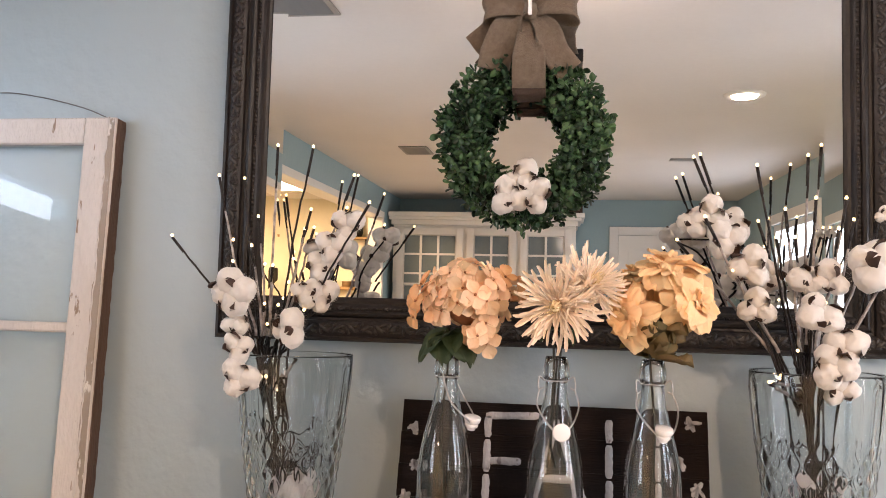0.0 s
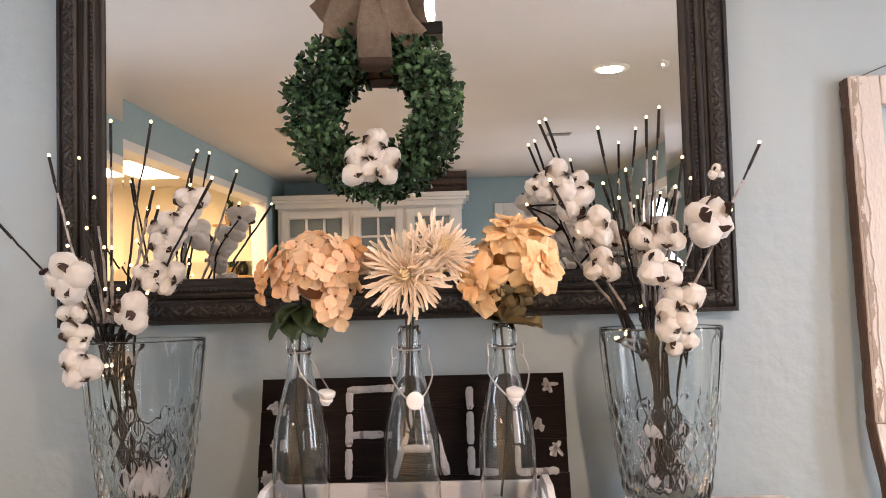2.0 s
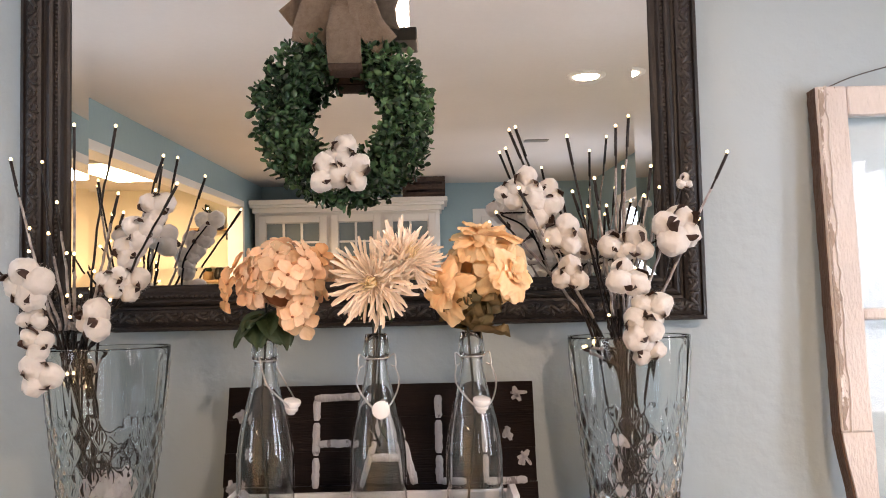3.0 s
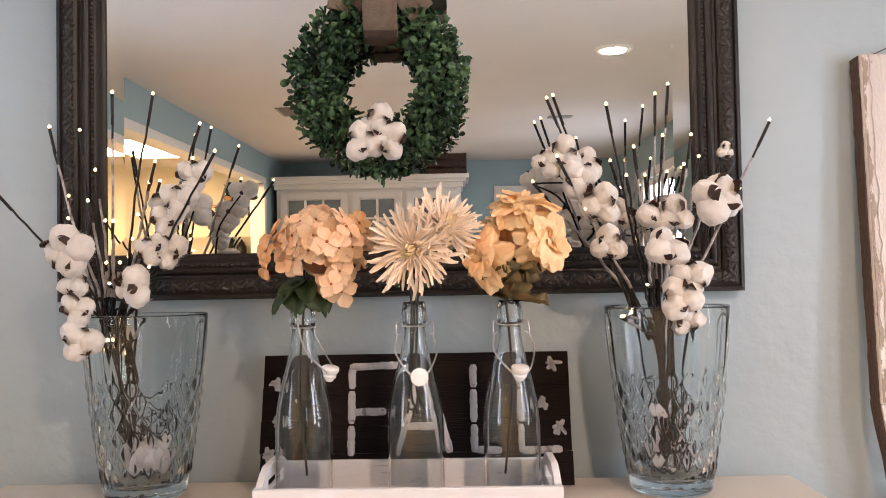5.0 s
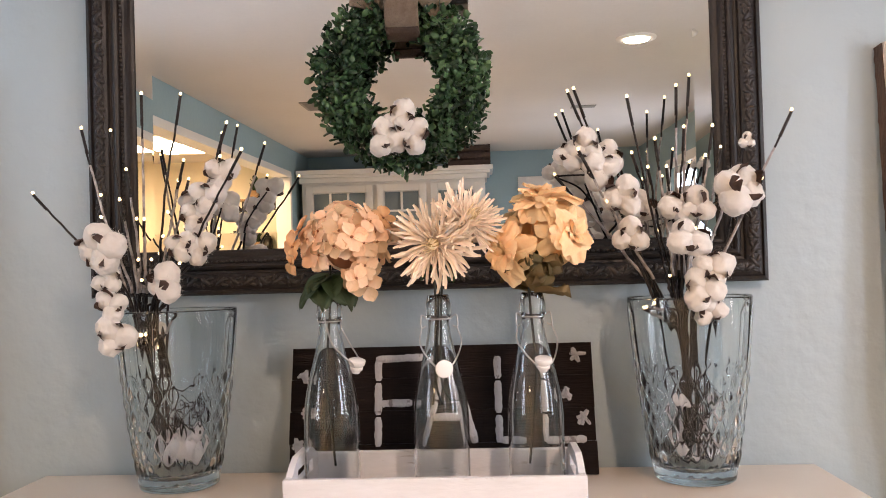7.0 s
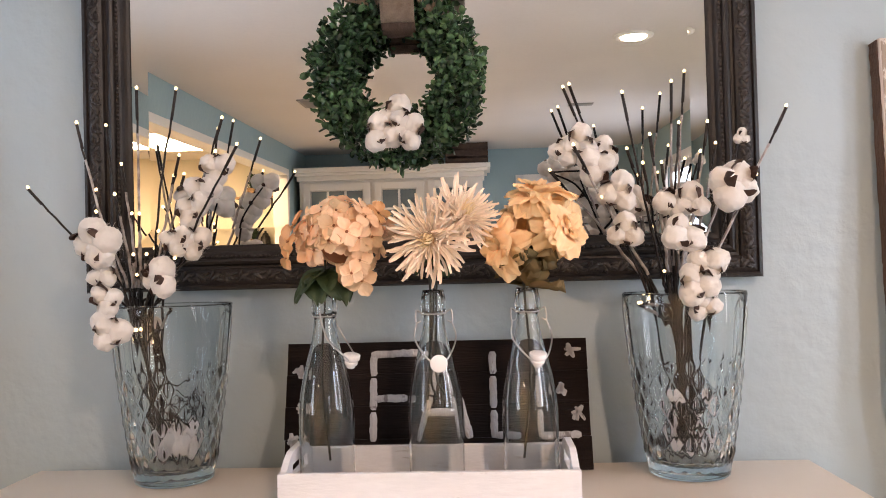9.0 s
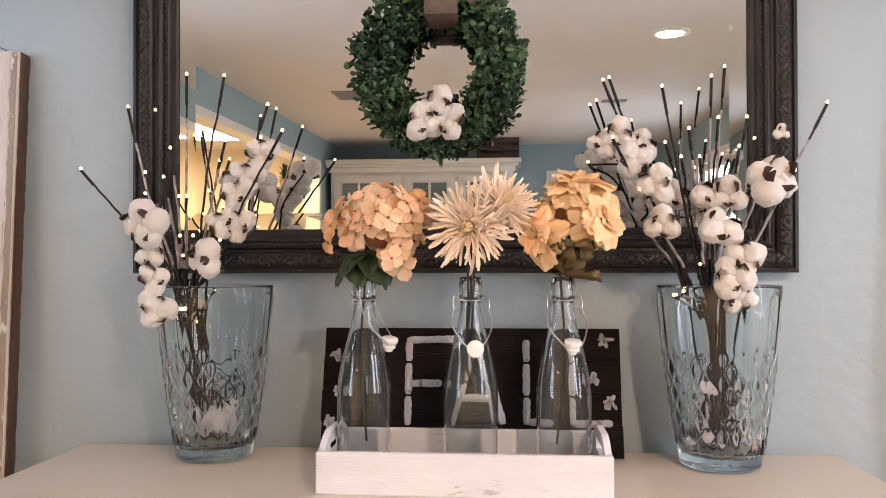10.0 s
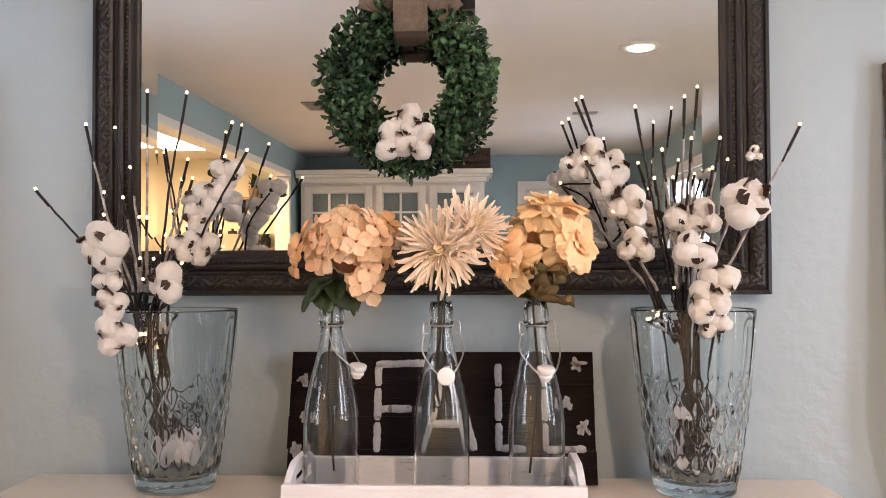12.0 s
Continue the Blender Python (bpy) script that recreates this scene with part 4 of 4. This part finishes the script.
    return mesh_of("lock", bm, COTTON)


LOCKS = [fluff(s) for s in range(6)]
bract_mesh = mesh_of("bract", petal(0.046, 0.026, 0.6, 0.7, 0.14, 6, 4, 1.05), BRACT)


def boll(parent, place, direction, size, seed, count=4):
    """A burst boll: locks round a centre, held by dry brown bracts."""
    g = random.Random(seed)
    m = facing(place, direction, g.uniform(0, 6), size)
    locks = []
    centre = m @ Vector((0, 0, 0.010))
    b = part("boll", lathe([(0, -0.012), (0.006, -0.010), (0.010, -0.004), (0.008, 0.004), (0, 0.006)], 8), BRACT, parent, "burst cotton boll", m=m)
    for i in range(count):
        a = 2 * math.pi * i / count + g.uniform(-0.2, 0.2)
        piece("lock", LOCKS[g.randrange(6)], b, facing((0.0190 * math.cos(a), 0.0190 * math.sin(a), 0.013 + g.uniform(-0.004, 0.006)), (math.cos(a), math.sin(a), 0.5), g.uniform(0, 6), g.uniform(0.92, 1.14)) @ Matrix.Diagonal((1.0, 1.0, 1.02, 1)), "white cotton fluff" if i == 0 else "")
    for i in range(count):
        a = 2 * math.pi * (i + 0.5) / count
        piece("bract", bract_mesh, b, aim((0.012 * math.cos(a), 0.012 * math.sin(a), 0.009), (math.cos(a), math.sin(a), g.uniform(0.3, 0.85)), g.uniform(-0.5, 0.5), g.uniform(0.9, 1.15)))


def cotton_stem(key, bolls, label, seed):
    """bolls: places from the lowest to the tip, with sizes."""
    cx, cy = VASES[key]
    g = random.Random(seed)
    o = thing("cotton_spray", label, "cotton stem", pose(cx, cy, DT + 0.024), "cotton stems in the vases")
    base = Vector((cx, cy, DT + 0.024))
    pts = [Vector((g.uniform(-0.02, 0.02), g.uniform(-0.02, 0.02), 0.004))]
    first = Vector(bolls[0][:3])
    lx, ly = LEAN[key]
    d = clip_to((first.x * 0.5 + (cx + lx) * 0.5, first.y * 0.5 + (cy + ly) * 0.5), (cx, cy), 0.082)
    pts.append(Vector((d.x, d.y, 0.290)))
    for x, y, z, s in bolls:
        pts.append(Vector((x, y, z)) - base + Vector((0, 0.016, -0.006)))
    pts = [pts[0], pts[1]] + sorted(pts[2:], key=lambda p: p.z)
    pts = [p for i, p in enumerate(pts) if i < 2 or p.z > 0.275]
    part("stem", tube(bend(pts, 8), 0.0030, 6, taper=0.6), TWIG, o)
    for i, (x, y, z, s) in enumerate(bolls):
        side = Vector((g.uniform(-0.5, 0.5), -1, g.uniform(-0.2, 0.5)))
        boll(o, Vector((x, y, z)) - base, side, s, seed * 31 + i, 4 if s > 0.9 else 3)


cotton_stem("l", ((-0.534, -0.250, 1.246, 0.80), (-0.535, -0.250, 1.298, 0.68), (-0.548, -0.240, 1.341, 0.60), (-0.543, -0.250, 1.403, 0.95)), "dry cotton stem with four white bolls", 1)
cotton_stem("l", ((-0.443, -0.230, 1.337, 0.82), (-0.403, -0.190, 1.396, 0.74), (-0.425, -0.210, 1.405, 0.66), (-0.410, -0.170, 1.456, 0.70), (-0.388, -0.170, 1.497, 0.76), (-0.358, -0.170, 1.536, 0.78)), "dry cotton stem with six white bolls", 2)
cotton_stem("l", ((-0.525, -0.100, 1.225, 0.6), (-0.436, -0.090, 1.498, 0.75)), "short cotton stem behind the twigs", 3)
cotton_stem("r", ((0.386, -0.200, 1.397, 0.75), (0.384, -0.180, 1.468, 0.84), (0.412, -0.140, 1.451, 0.70), (0.337, -0.160, 1.521, 0.81), (0.358, -0.130, 1.548, 0.70), (0.319, -0.160, 1.567, 0.79), (0.290, -0.150, 1.546, 0.66)), "dry cotton stem crowded with white bolls", 4)
cotton_stem("r", ((0.475, -0.220, 1.382, 0.88), (0.472, -0.180, 1.442, 0.75), (0.510, -0.200, 1.447, 0.75), (0.567, -0.210, 1.471, 1.01)), "dry cotton stem with large white bolls", 5)
cotton_stem("r", ((0.510, -0.230, 1.265, 0.70), (0.504, -0.240, 1.297, 0.84), (0.518, -0.230, 1.329, 0.79)), "low cotton stem drooping over the rim", 6)

cotton_spray_tip = ((0.603, -0.180, 1.565, 0.34),)
cotton_stem("r", cotton_spray_tip, "slim dry stem with one small fuzzy bud", 7)

# pale paper flower and dark sprigs at the bottom of the vases
pf = thing("paper_flower", "crumpled pale paper flower inside the vase", "flower", pose(VASES["l"][0] + 0.01, VASES["l"][1] - 0.02, DT + 0.0245))
pmesh = [mesh_of("petal", petal(0.042, 0.036, 0.5, 0.9, 0.16, 6, 6, 0.8, s), LILAC) for s in range(3)]
for i in range(34):
    a, e = rnd.uniform(0, 6.28), rnd.uniform(0.1, 1.3)
    piece("petal", pmesh[i % 3], pf, aim((0.024 * math.cos(a), 0.018 * math.sin(a), 0.016 + 0.044 * rnd.random()), (math.cos(a) * math.cos(e), 0.7 * math.sin(a) * math.cos(e), math.sin(e)), rnd.uniform(-0.6, 0.6), rnd.uniform(0.88, 1.12)))
for key, n, seed in (("l", 17, 5), ("r", 24, 6)):
    cx, cy = VASES[key]
    g = random.Random(seed)
    o = thing("curly_twig_filler", "curly dark twigs and wire inside the vase", "twigs", pose(cx, cy, DT + 0.0245), "curly twigs inside the vases")
    for i in range(n):
        a, z, rr = g.uniform(0, 6.28), 0.02 + 0.10 * g.random(), 0.045
        pts = []
        for s in range(8):
            a += g.uniform(-0.5, 0.9)
            z = min(0.19, max(0.004, z + g.uniform(-0.025, 0.032)))
            rr = min(0.058, max(0.015, rr + g.uniform(-0.018, 0.018)))
            pts.append((rr * math.cos(a), rr * math.sin(a), z))
        part("curly_twig", tube(bend(pts, 5), g.uniform(0.0009, 0.0021), 5), TWIG, o)
    for i in range(n * 2):
        a, rr = g.uniform(0, 6.28), g.uniform(0.01, 0.052)
        piece("curled_leaf", pmesh[i % 3], o, aim((rr * math.cos(a), rr * math.sin(a), 0.012 + 0.10 * g.random() * (key == "r")), (g.gauss(0, 1), g.gauss(0, 1), 0.6), 0, g.uniform(0.4, 0.65)), "dry pale curled leaf" if i == 0 else "") if key == "r" else None


# ---- silk flowers in the bottles ----
def stems(o, n, top, seed, low=0.035):
    g = random.Random(seed)
    for i in range(n):
        a = g.uniform(0, 6.28)
        part("stem", tube(bend([(0.018 * math.cos(a), 0.018 * math.sin(a), low + 0.03 * g.random()), (0.010 * math.cos(a + 1), 0.010 * math.sin(a + 1), 0.2), (0.006 * math.cos(a), 0.006 * math.sin(a), 0.33),
                                (0.012 * math.cos(a), 0.012 * math.sin(a), top)], 6), 0.0021, 7), STEM, o)


def floret_mesh(seed, material=PEACH):
    g = random.Random(seed)
    bm = bmesh.new()
    for i in range(4):
        a = i * math.pi / 2 + g.uniform(-0.15, 0.15)
        petal(0.0275, 0.0235, 0.10 + 0.3 * g.random(), -0.35 + 0.7 * g.random(), 0.05, 7, 6, 1.35, g.uniform(0, 6), bm, aim((0, 0, 0), (math.cos(a), math.sin(a), 0.05), g.uniform(-0.25, 0.25), g.uniform(0.9, 1.12)))
    return mesh_of("floret", bm, material)


FLORETS = [floret_mesh(s) for s in range(5)]
eye_mesh = mesh_of("floret_eye", lathe([(0, -0.002), (0.0026, 0), (0.0022, 0.003), (0, 0.004)], 8), RUST)
hy = thing("hydrangea", "peach silk hydrangea with dark leaves in the bottle", "flower", pose(-0.146, -0.270, BZ))
stems(hy, 1, 0.40, 3)
centre = Vector((0.030, -0.005, 0.440))
placed = []
for i in range(3000):
    if len(placed) >= 120:
        break
    d = Vector((rnd.gauss(0, 1), rnd.gauss(0, 1), rnd.gauss(0, 1))).normalized()
    if d.z < -0.45 and not (d.x > 0.30 and d.z > -0.95):
        continue
    if any((d - q).length < (0.31 if d.x > 0.2 and d.z < 0.1 else 0.37) for q in placed):
        continue
    placed.append(d)
    reach = Vector((0.062, 0.062, 0.062))
    if d.z < -0.30 and d.x > 0.2:
        reach = Vector((0.062, 0.062, 0.096))
    p = centre + Vector((d.x * reach.x, d.y * reach.y, d.z * reach.z)) * rnd.uniform(0.74, 1.14)
    tilt = d + 0.5 * Vector((rnd.gauss(0, 1), rnd.gauss(0, 1), rnd.gauss(0, 1))).normalized()
    if d.y < 0.2:
        tilt += Vector((0, -1.0 if d.z < -0.3 else -0.3, 0.1))
    fl = piece("floret", FLORETS[len(placed) % 5], hy, facing(p, tilt, rnd.uniform(0, 6), rnd.uniform(0.88, 1.08)))
    piece("floret_eye", eye_mesh, fl, Matrix())
rust_floret = floret_mesh(9, RUSTPETAL)
for p, d, k in (((-0.054, -0.030, 0.432), (-0.6, -0.8, 0.2), 1.05), ((-0.058, -0.024, 0.404), (-0.8, -0.6, -0.3), 0.95), ((-0.048, -0.010, 0.462), (-0.7, -0.4, 0.6), 1.0), ((0.098, -0.006, 0.478), (0.5, -0.6, 0.6), 0.95)):
    fl = piece("floret", rust_floret, hy, facing(p, d, rnd.uniform(0, 6), k), "rust orange silk floret")
    piece("floret_eye", eye_mesh, fl, Matrix())
part("calyx", lathe([(0, -0.05), (0.02, -0.04), (0.045, -0.01), (0.045, 0.025), (0, 0.05)], 14), RUST, hy, m=Matrix.Translation(centre))
gleaf = mesh_of("leaf", petal(0.068, 0.062, 0.30, -0.6, 0.08, 8, 8, 0.95, 1), GREEN)
for a, e, s in ((3.5, -0.25, 1.15), (4.5, -0.4, 1.05), (5.5, -0.30, 1.15), (0.3, -0.15, 0.9), (2.4, -0.2, 0.9), (1.3, -0.2, 0.9), (4.0, 0.1, 0.8)):
    piece("leaf", gleaf, hy, aim((0.004, 0, 0.375), (math.cos(a), math.sin(a), e), rnd.uniform(-0.3, 0.3), s), "dark green silk leaf")


def spider_petal(length, curl, seed, material=CREAM):
    """A narrow rolled petal: a tapering gutter with a blunt tip."""
    g = random.Random(seed)
    bm = bmesh.new()
    rows = []
    for i in range(8):
        u = i / 7
        w = 0.0030 * (0.62 + 0.5 * u) * (1 if i < 7 else 0.55)
        z = curl * length * u ** 2.4
        y = 0.10 * length * math.sin(3 * u + seed) * u
        rows.append([bm.verts.new((length * u, y - w, z + 0.0016)), bm.verts.new((length * u, y - 0.55 * w, z - 0.0006)), bm.verts.new((length * u, y + 0.55 * w, z - 0.0006)), bm.verts.new((length * u, y + w, z + 0.0016))])
    grid_faces(bm, rows, False)
    return mesh_of("petal", bm, material)


SPIDER = [spider_petal(0.075, c, s) for s, c in enumerate((0.06, 0.18, 0.34, -0.10, 0.10, 0.24))]
INNER = [spider_petal(0.075, c, s, YELLOWCREAM) for s, c in enumerate((0.15, 0.35, 0.5))]
mum = thing("spider_mum", "cream silk spider mums with thin petals in the bottle", "flower", pose(0.043, -0.270, BZ))
stems(mum, 3, 0.42, 4, 0.15)


def mum_head(place, direction, size, n, seed):
    g = random.Random(seed)
    head = part("flower_head", lathe([(0, -0.014), (0.008, -0.010), (0.012, 0), (0.008, 0.008), (0, 0.010)], 12), CENTRE, mum, "spider mum head", m=facing(place, direction, g.uniform(0, 6), size))
    for i in range(n):
        u = (i + 0.5) / n
        a, e = i * 2.39996, 1.45 - 1.65 * u ** 0.75
        s = (0.36 + 0.68 * min(1, u * 1.4)) * g.uniform(0.82, 1.16)
        a, e = a + g.uniform(-0.12, 0.12), e + g.uniform(-0.14, 0.14)
        piece("petal", INNER[g.randrange(3)] if u < 0.16 else SPIDER[g.randrange(6)], head, aim((0.006 * math.cos(a) * (1.2 - 0.6 * u), 0.006 * math.sin(a), 0.004 - 0.010 * u), (math.cos(a) * math.cos(e), math.sin(a) * math.cos(e), math.sin(e)), 0, s))


mum_head((0.000, -0.046, 0.430), (-0.22, -0.95, -0.08), 0.92, 170, 1)
mum_head((0.056, -0.036, 0.468), (0.45, -0.72, 0.50), 0.78, 175, 2)
for a, s in ((3.6, 0.6), (5.6, 0.7), (1.0, 0.7)):
    piece("leaf", gleaf, mum, aim((0, 0, 0.39), (math.cos(a), math.sin(a), -0.1), 0, s), "dark green silk leaf")

pe = thing("orange_peony", "pale orange silk peonies with olive leaves in the bottle", "flower", pose(0.204, -0.270, BZ))
stems(pe, 1, 0.42, 5)


def frilled_petal(length, width, droop, seed):
    """A broad silk petal with a frilled, uneven edge that falls outward."""
    g = random.Random(seed)
    a, b, c = (g.uniform(0, 6) for _ in range(3))
    bm = bmesh.new()
    rows = []
    for i in range(10):
        u = i / 9
        w = width * (0.16 + 0.84 * math.sin(math.pi * 0.5 * min(1, u * 1.25)) ** 1.1) * (1 - 0.30 * max(0, u - 0.7) / 0.3)
        row = []
        for j in range(13):
            v = j / 6 - 1
            edge = 1 - 0.22 * abs(v) ** 2.5 + 0.04 * math.sin(5 * v + a) + 0.022 * math.sin(11 * v + b)
            fold = u * u * (0.055 * math.sin(4.2 * v + b + u) + 0.022 * math.sin(10 * v + c))
            x = length * u * (edge if u > 0.4 else 1 - (1 - edge) * u / 0.4)
            row.append(bm.verts.new((x, 0.5 * w * v, length * (0.28 * math.sin(2.2 * u) - droop * u ** 2.2 + fold) + 0.10 * width * v * v)))
        rows.append(row)
    grid_faces(bm, rows, False)
    return mesh_of("petal", bm, ORANGE)


BIG = [frilled_petal(0.058, 0.056, 0.12 + 0.13 * k, k) for k in range(6)]


def peony_head(place, direction, size, seed):
    g = random.Random(seed)
    head = part("flower_head", lathe([(0, -0.02), (0.007, -0.015), (0.010, 0), (0.008, 0.010), (0, 0.014)], 12), ORANGE, pe, "ruffled peony head", m=facing(place, direction, g.uniform(0, 6), size))
    for ring, (n, e, k) in enumerate(((5, 1.22, 0.58), (6, 0.92, 0.76), (7, 0.58, 0.94), (8, 0.24, 1.06), (6, -0.10, 1.10))):
        for i in range(n):
            a = 2 * math.pi * (i + 0.5 * (ring % 2)) / n + g.uniform(-0.25, 0.25)
            ee = e + g.uniform(-0.22, 0.22)
            piece("petal", BIG[g.randrange(6)], head, aim((0.004 * math.cos(a), 0.004 * math.sin(a), 0.006 - 0.004 * ring), (math.cos(a) * math.cos(ee), math.sin(a) * math.cos(ee), math.sin(ee)), g.uniform(-0.45, 0.45), k * g.uniform(0.82, 1.1)))


peony_head((0.024, 0.000, 0.490), (0.05, -0.30, 0.95), 0.98, 1)
peony_head((0.060, -0.028, 0.438), (0.65, -0.70, 0.15), 0.84, 2)
peony_head((-0.036, -0.020, 0.412), (-0.65, -0.65, -0.1), 0.84, 3)
peony_head((0.000, 0.035, 0.440), (-0.2, 0.9, 0.3), 0.8, 4)
oleaves = [mesh_of("leaf", petal(0.052, 0.052, 0.3, c, 0.17, 8, 10, 0.95, 2 + c * 5), OLIVE) for c in (-0.15, 0.2, 0.7)]
for i in range(20):
    a = i * 2.4
    piece("leaf", oleaves[i % 3], pe, aim((0.004 * math.cos(a), 0.004 * math.sin(a), 0.342 + 0.0022 * i), (math.cos(a), math.sin(a), 0.05 + 0.6 * rnd.random()), rnd.uniform(-0.5, 0.5), rnd.uniform(0.95, 1.3)), "olive green silk leaf" if i == 0 else "")

# ---- wreath on the mirror ----
WX, WY, WZ = -0.031, -0.068, 1.729
RR, RT = 0.1275, 0.040
wr = thing("boxwood_wreath", "round green boxwood wreath hanging before the mirror", "wreath", pose(WX, WY, WZ))
# near-black green core that shows in the gaps between the leaves
part("ring", tube([(RR * math.cos(i * math.pi / 24), 0, RR * math.sin(i * math.pi / 24)) for i in range(48)], RT * 0.52, 12, close=True), CORE, wr, "dark core inside the wreath")


def small_leaf(seed):
    bm = petal(0.0178, 0.0108, 0.45, 0.4, 0.0, 4, 2, 1.1, seed)
    return bm


leaf_mesh = mesh_of("leaf", small_leaf(0), LEAF)


def leaf_pose(g, front):
    a = g.uniform(0, 2 * math.pi)
    b = g.uniform(-1.35, 1.35) if front else g.uniform(0, 2 * math.pi)
    out = Vector((math.cos(a), 0, math.sin(a)))
    n = (out * math.sin(b) + Vector((0, -1, 0)) * math.cos(b))
    tangent = Vector((-math.sin(a), 0, math.cos(a)))
    lump = 1 + 0.13 * noise.noise(Vector((math.cos(a) * 3, b, math.sin(a) * 3))) + 0.06 * math.sin(a * 11)
    p = out * RR + n * RT * lump * g.uniform(0.62, 1.28)
    if p.y > 0:
        p.y *= 0.5
    if abs(p.x - 0.010) < 0.034 and p.z > 0.05 and p.y < 0.01:
        p.y = -0.012
        n = Vector((0, 0.3, 1))
    d = (n * g.uniform(0.15, 1.0) + tangent * g.gauss(0, 0.7) + n.cross(tangent) * g.gauss(0, 0.7)).normalized()
    return aim(p, d, g.uniform(0, 6.28), g.uniform(0.75, 1.2))


g = random.Random(21)
for i in range(300):
    piece("leaf", leaf_mesh, wr, leaf_pose(g, True))
src = np.array([v.co[:] for v in leaf_mesh.vertices])
quads = [tuple(p.vertices) for p in leaf_mesh.polygons]
cos, faces = [], []
for i in range(2500):
    m = np.array(leaf_pose(g, i % 3 > 0))
    faces += [tuple(q + len(src) * i for q in f) for f in quads]
    cos.append(src @ m[:3, :3].T + m[:3, 3])
me = bpy.data.meshes.new("foliage")
me.from_pydata(np.concatenate(cos).tolist(), [], faces)
me.materials.append(LEAF)
me.polygons.foreach_set("use_smooth", [True] * len(me.polygons))
fo = new("foliage", me)
fo.parent = wr
tagged(fo, "many small dark green leaves", kind="stuff")
cb = thing("cotton_cluster", "cluster of white cotton bolls wired to the wreath", "cotton", pose(WX, WY, WZ))
for i, (x, z, s) in enumerate(((-0.024, -0.128, 0.84), (0.024, -0.126, 0.84), (0.002, -0.092, 0.84))):
    boll(cb, (x, -0.046 + 0.006 * (i == 2), z), (0.3 * x * 10, -1, 0.1), s, 60 + i, 3)


# ---- burlap ribbon ----
def ribbon(points, width, across, t=0.0012, wave=0.0, seed=0):
    """A cloth strip along a line; across: the direction of its width, at the start and at the end."""
    line = bend(points, 9)
    bm = bmesh.new()
    rows = []
    a0, a1 = Vector(across[0]).normalized(), Vector(across[1]).normalized()
    for i, p in enumerate(line):
        u = i / (len(line) - 1)
        d = (line[min(i + 1, len(line) - 1)] - line[max(i - 1, 0)]).normalized()
        w = a0.lerp(a1, u)
        w = (w - d * w.dot(d)).normalized()
        n = d.cross(w)
        half = width(u) / 2 if callable(width) else width / 2
        top, bot = [], []
        for j in range(9):
            v = j / 4 - 1
            q = p + w * half * v + n * wave * (math.cos(3.1 * v + seed + 2 * u) + 0.4 * math.sin(7 * v + 4 * u))
            top.append(bm.verts.new(q + n * t / 2))
            bot.append(bm.verts.new(q - n * t / 2))
        rows.append(top + bot[::-1])
    grid_faces(bm, rows, True)
    bm.faces.new(rows[0])
    bm.faces.new(rows[-1][::-1])
    return bm


rb = thing("burlap_ribbon", "brown burlap ribbon with a bow holding the wreath", "ribbon", pose(WX + 0.010, WY, WZ))
KZ, KY = 0.245, -0.034
part("hanging_loop", ribbon([(-0.004, KY + 0.004, KZ + 0.02), (-0.002, -0.052, 0.205), (0.0, -0.066, 0.160), (0.0, -0.066, 0.122), (0.0, -0.050, 0.090), (0.0, -0.020, 0.078), (0.0, 0.020, 0.088), (0.0, 0.038, 0.140), (0.0, 0.038, 0.20), (0.0, 0.004, 0.45), (0, -0.004, 0.585)],
                            lambda u: 0.030 + 0.036 * min(1, u * 4.5) if u < 0.6 else 0.055, ((1, 0, 0), (1, 0, 0)), wave=0.0012), BURLAP, rb, "ribbon looped through the wreath")
part("lining", ribbon([(0.0, -0.053, 0.088), (0.0, -0.040, 0.077), (0.0, -0.01, 0.073), (0.0, 0.02, 0.082)], 0.064, ((1, 0, 0), (1, 0, 0))), BURLAPDARK, rb, "dark brown inside of the loop")
for s, sd in ((-1, 0), (1, 2)):
    part("bow_loop", ribbon([(0, KY, KZ), (s * 0.035, KY - 0.022, KZ + 0.012), (s * 0.082, KY - 0.026, KZ + 0.014), (s * 0.092, KY - 0.004, KZ + 0.004), (s * 0.060, KY + 0.010, KZ + 0.004), (0, KY + 0.006, KZ)],
                            lambda u: 0.022 + 0.046 * math.sin(math.pi * u), ((0, 0.2, 1), (0, 0.2, 1)), wave=0.003, seed=sd), BURLAP, rb)
for sd, pts, wd in ((0, [(0, KY - 0.004, KZ), (-0.036, KY - 0.022, KZ - 0.025), (-0.062, KY - 0.014, KZ - 0.075), (-0.072, KY - 0.006, KZ - 0.115)], 0.066),
                    (1, [(0, KY + 0.004, KZ), (-0.055, KY + 0.008, KZ - 0.018), (-0.088, KY + 0.010, KZ - 0.045), (-0.112, KY + 0.008, KZ - 0.066)], 0.058),
                    (2, [(0, KY - 0.004, KZ), (0.030, KY - 0.024, KZ - 0.035), (0.050, KY - 0.020, KZ - 0.085), (0.080, KY - 0.010, KZ - 0.122)], 0.056)):
    part("bow_tail", ribbon(pts, lambda u, wd=wd: 0.020 + (wd - 0.020) * min(1, 2.2 * u), ((1, 0, 0.6), (1, 0.2, 0.3 if sd != 2 else -0.3)), wave=0.003, seed=sd), BURLAP, rb)
part("knot", lathe([(0, -0.018), (0.012, -0.016), (0.015, 0), (0.012, 0.016), (0, 0.018)], 12), BURLAP, rb, m=pose(0, KY - 0.012, KZ))
part("hook", boxes((-0.004, 0.004, KY - 0.032, KY - 0.026, KZ - 0.012, KZ + 0.030), bevel=0.002), CERAMIC, rb, "small white clip on the knot", smooth=False)
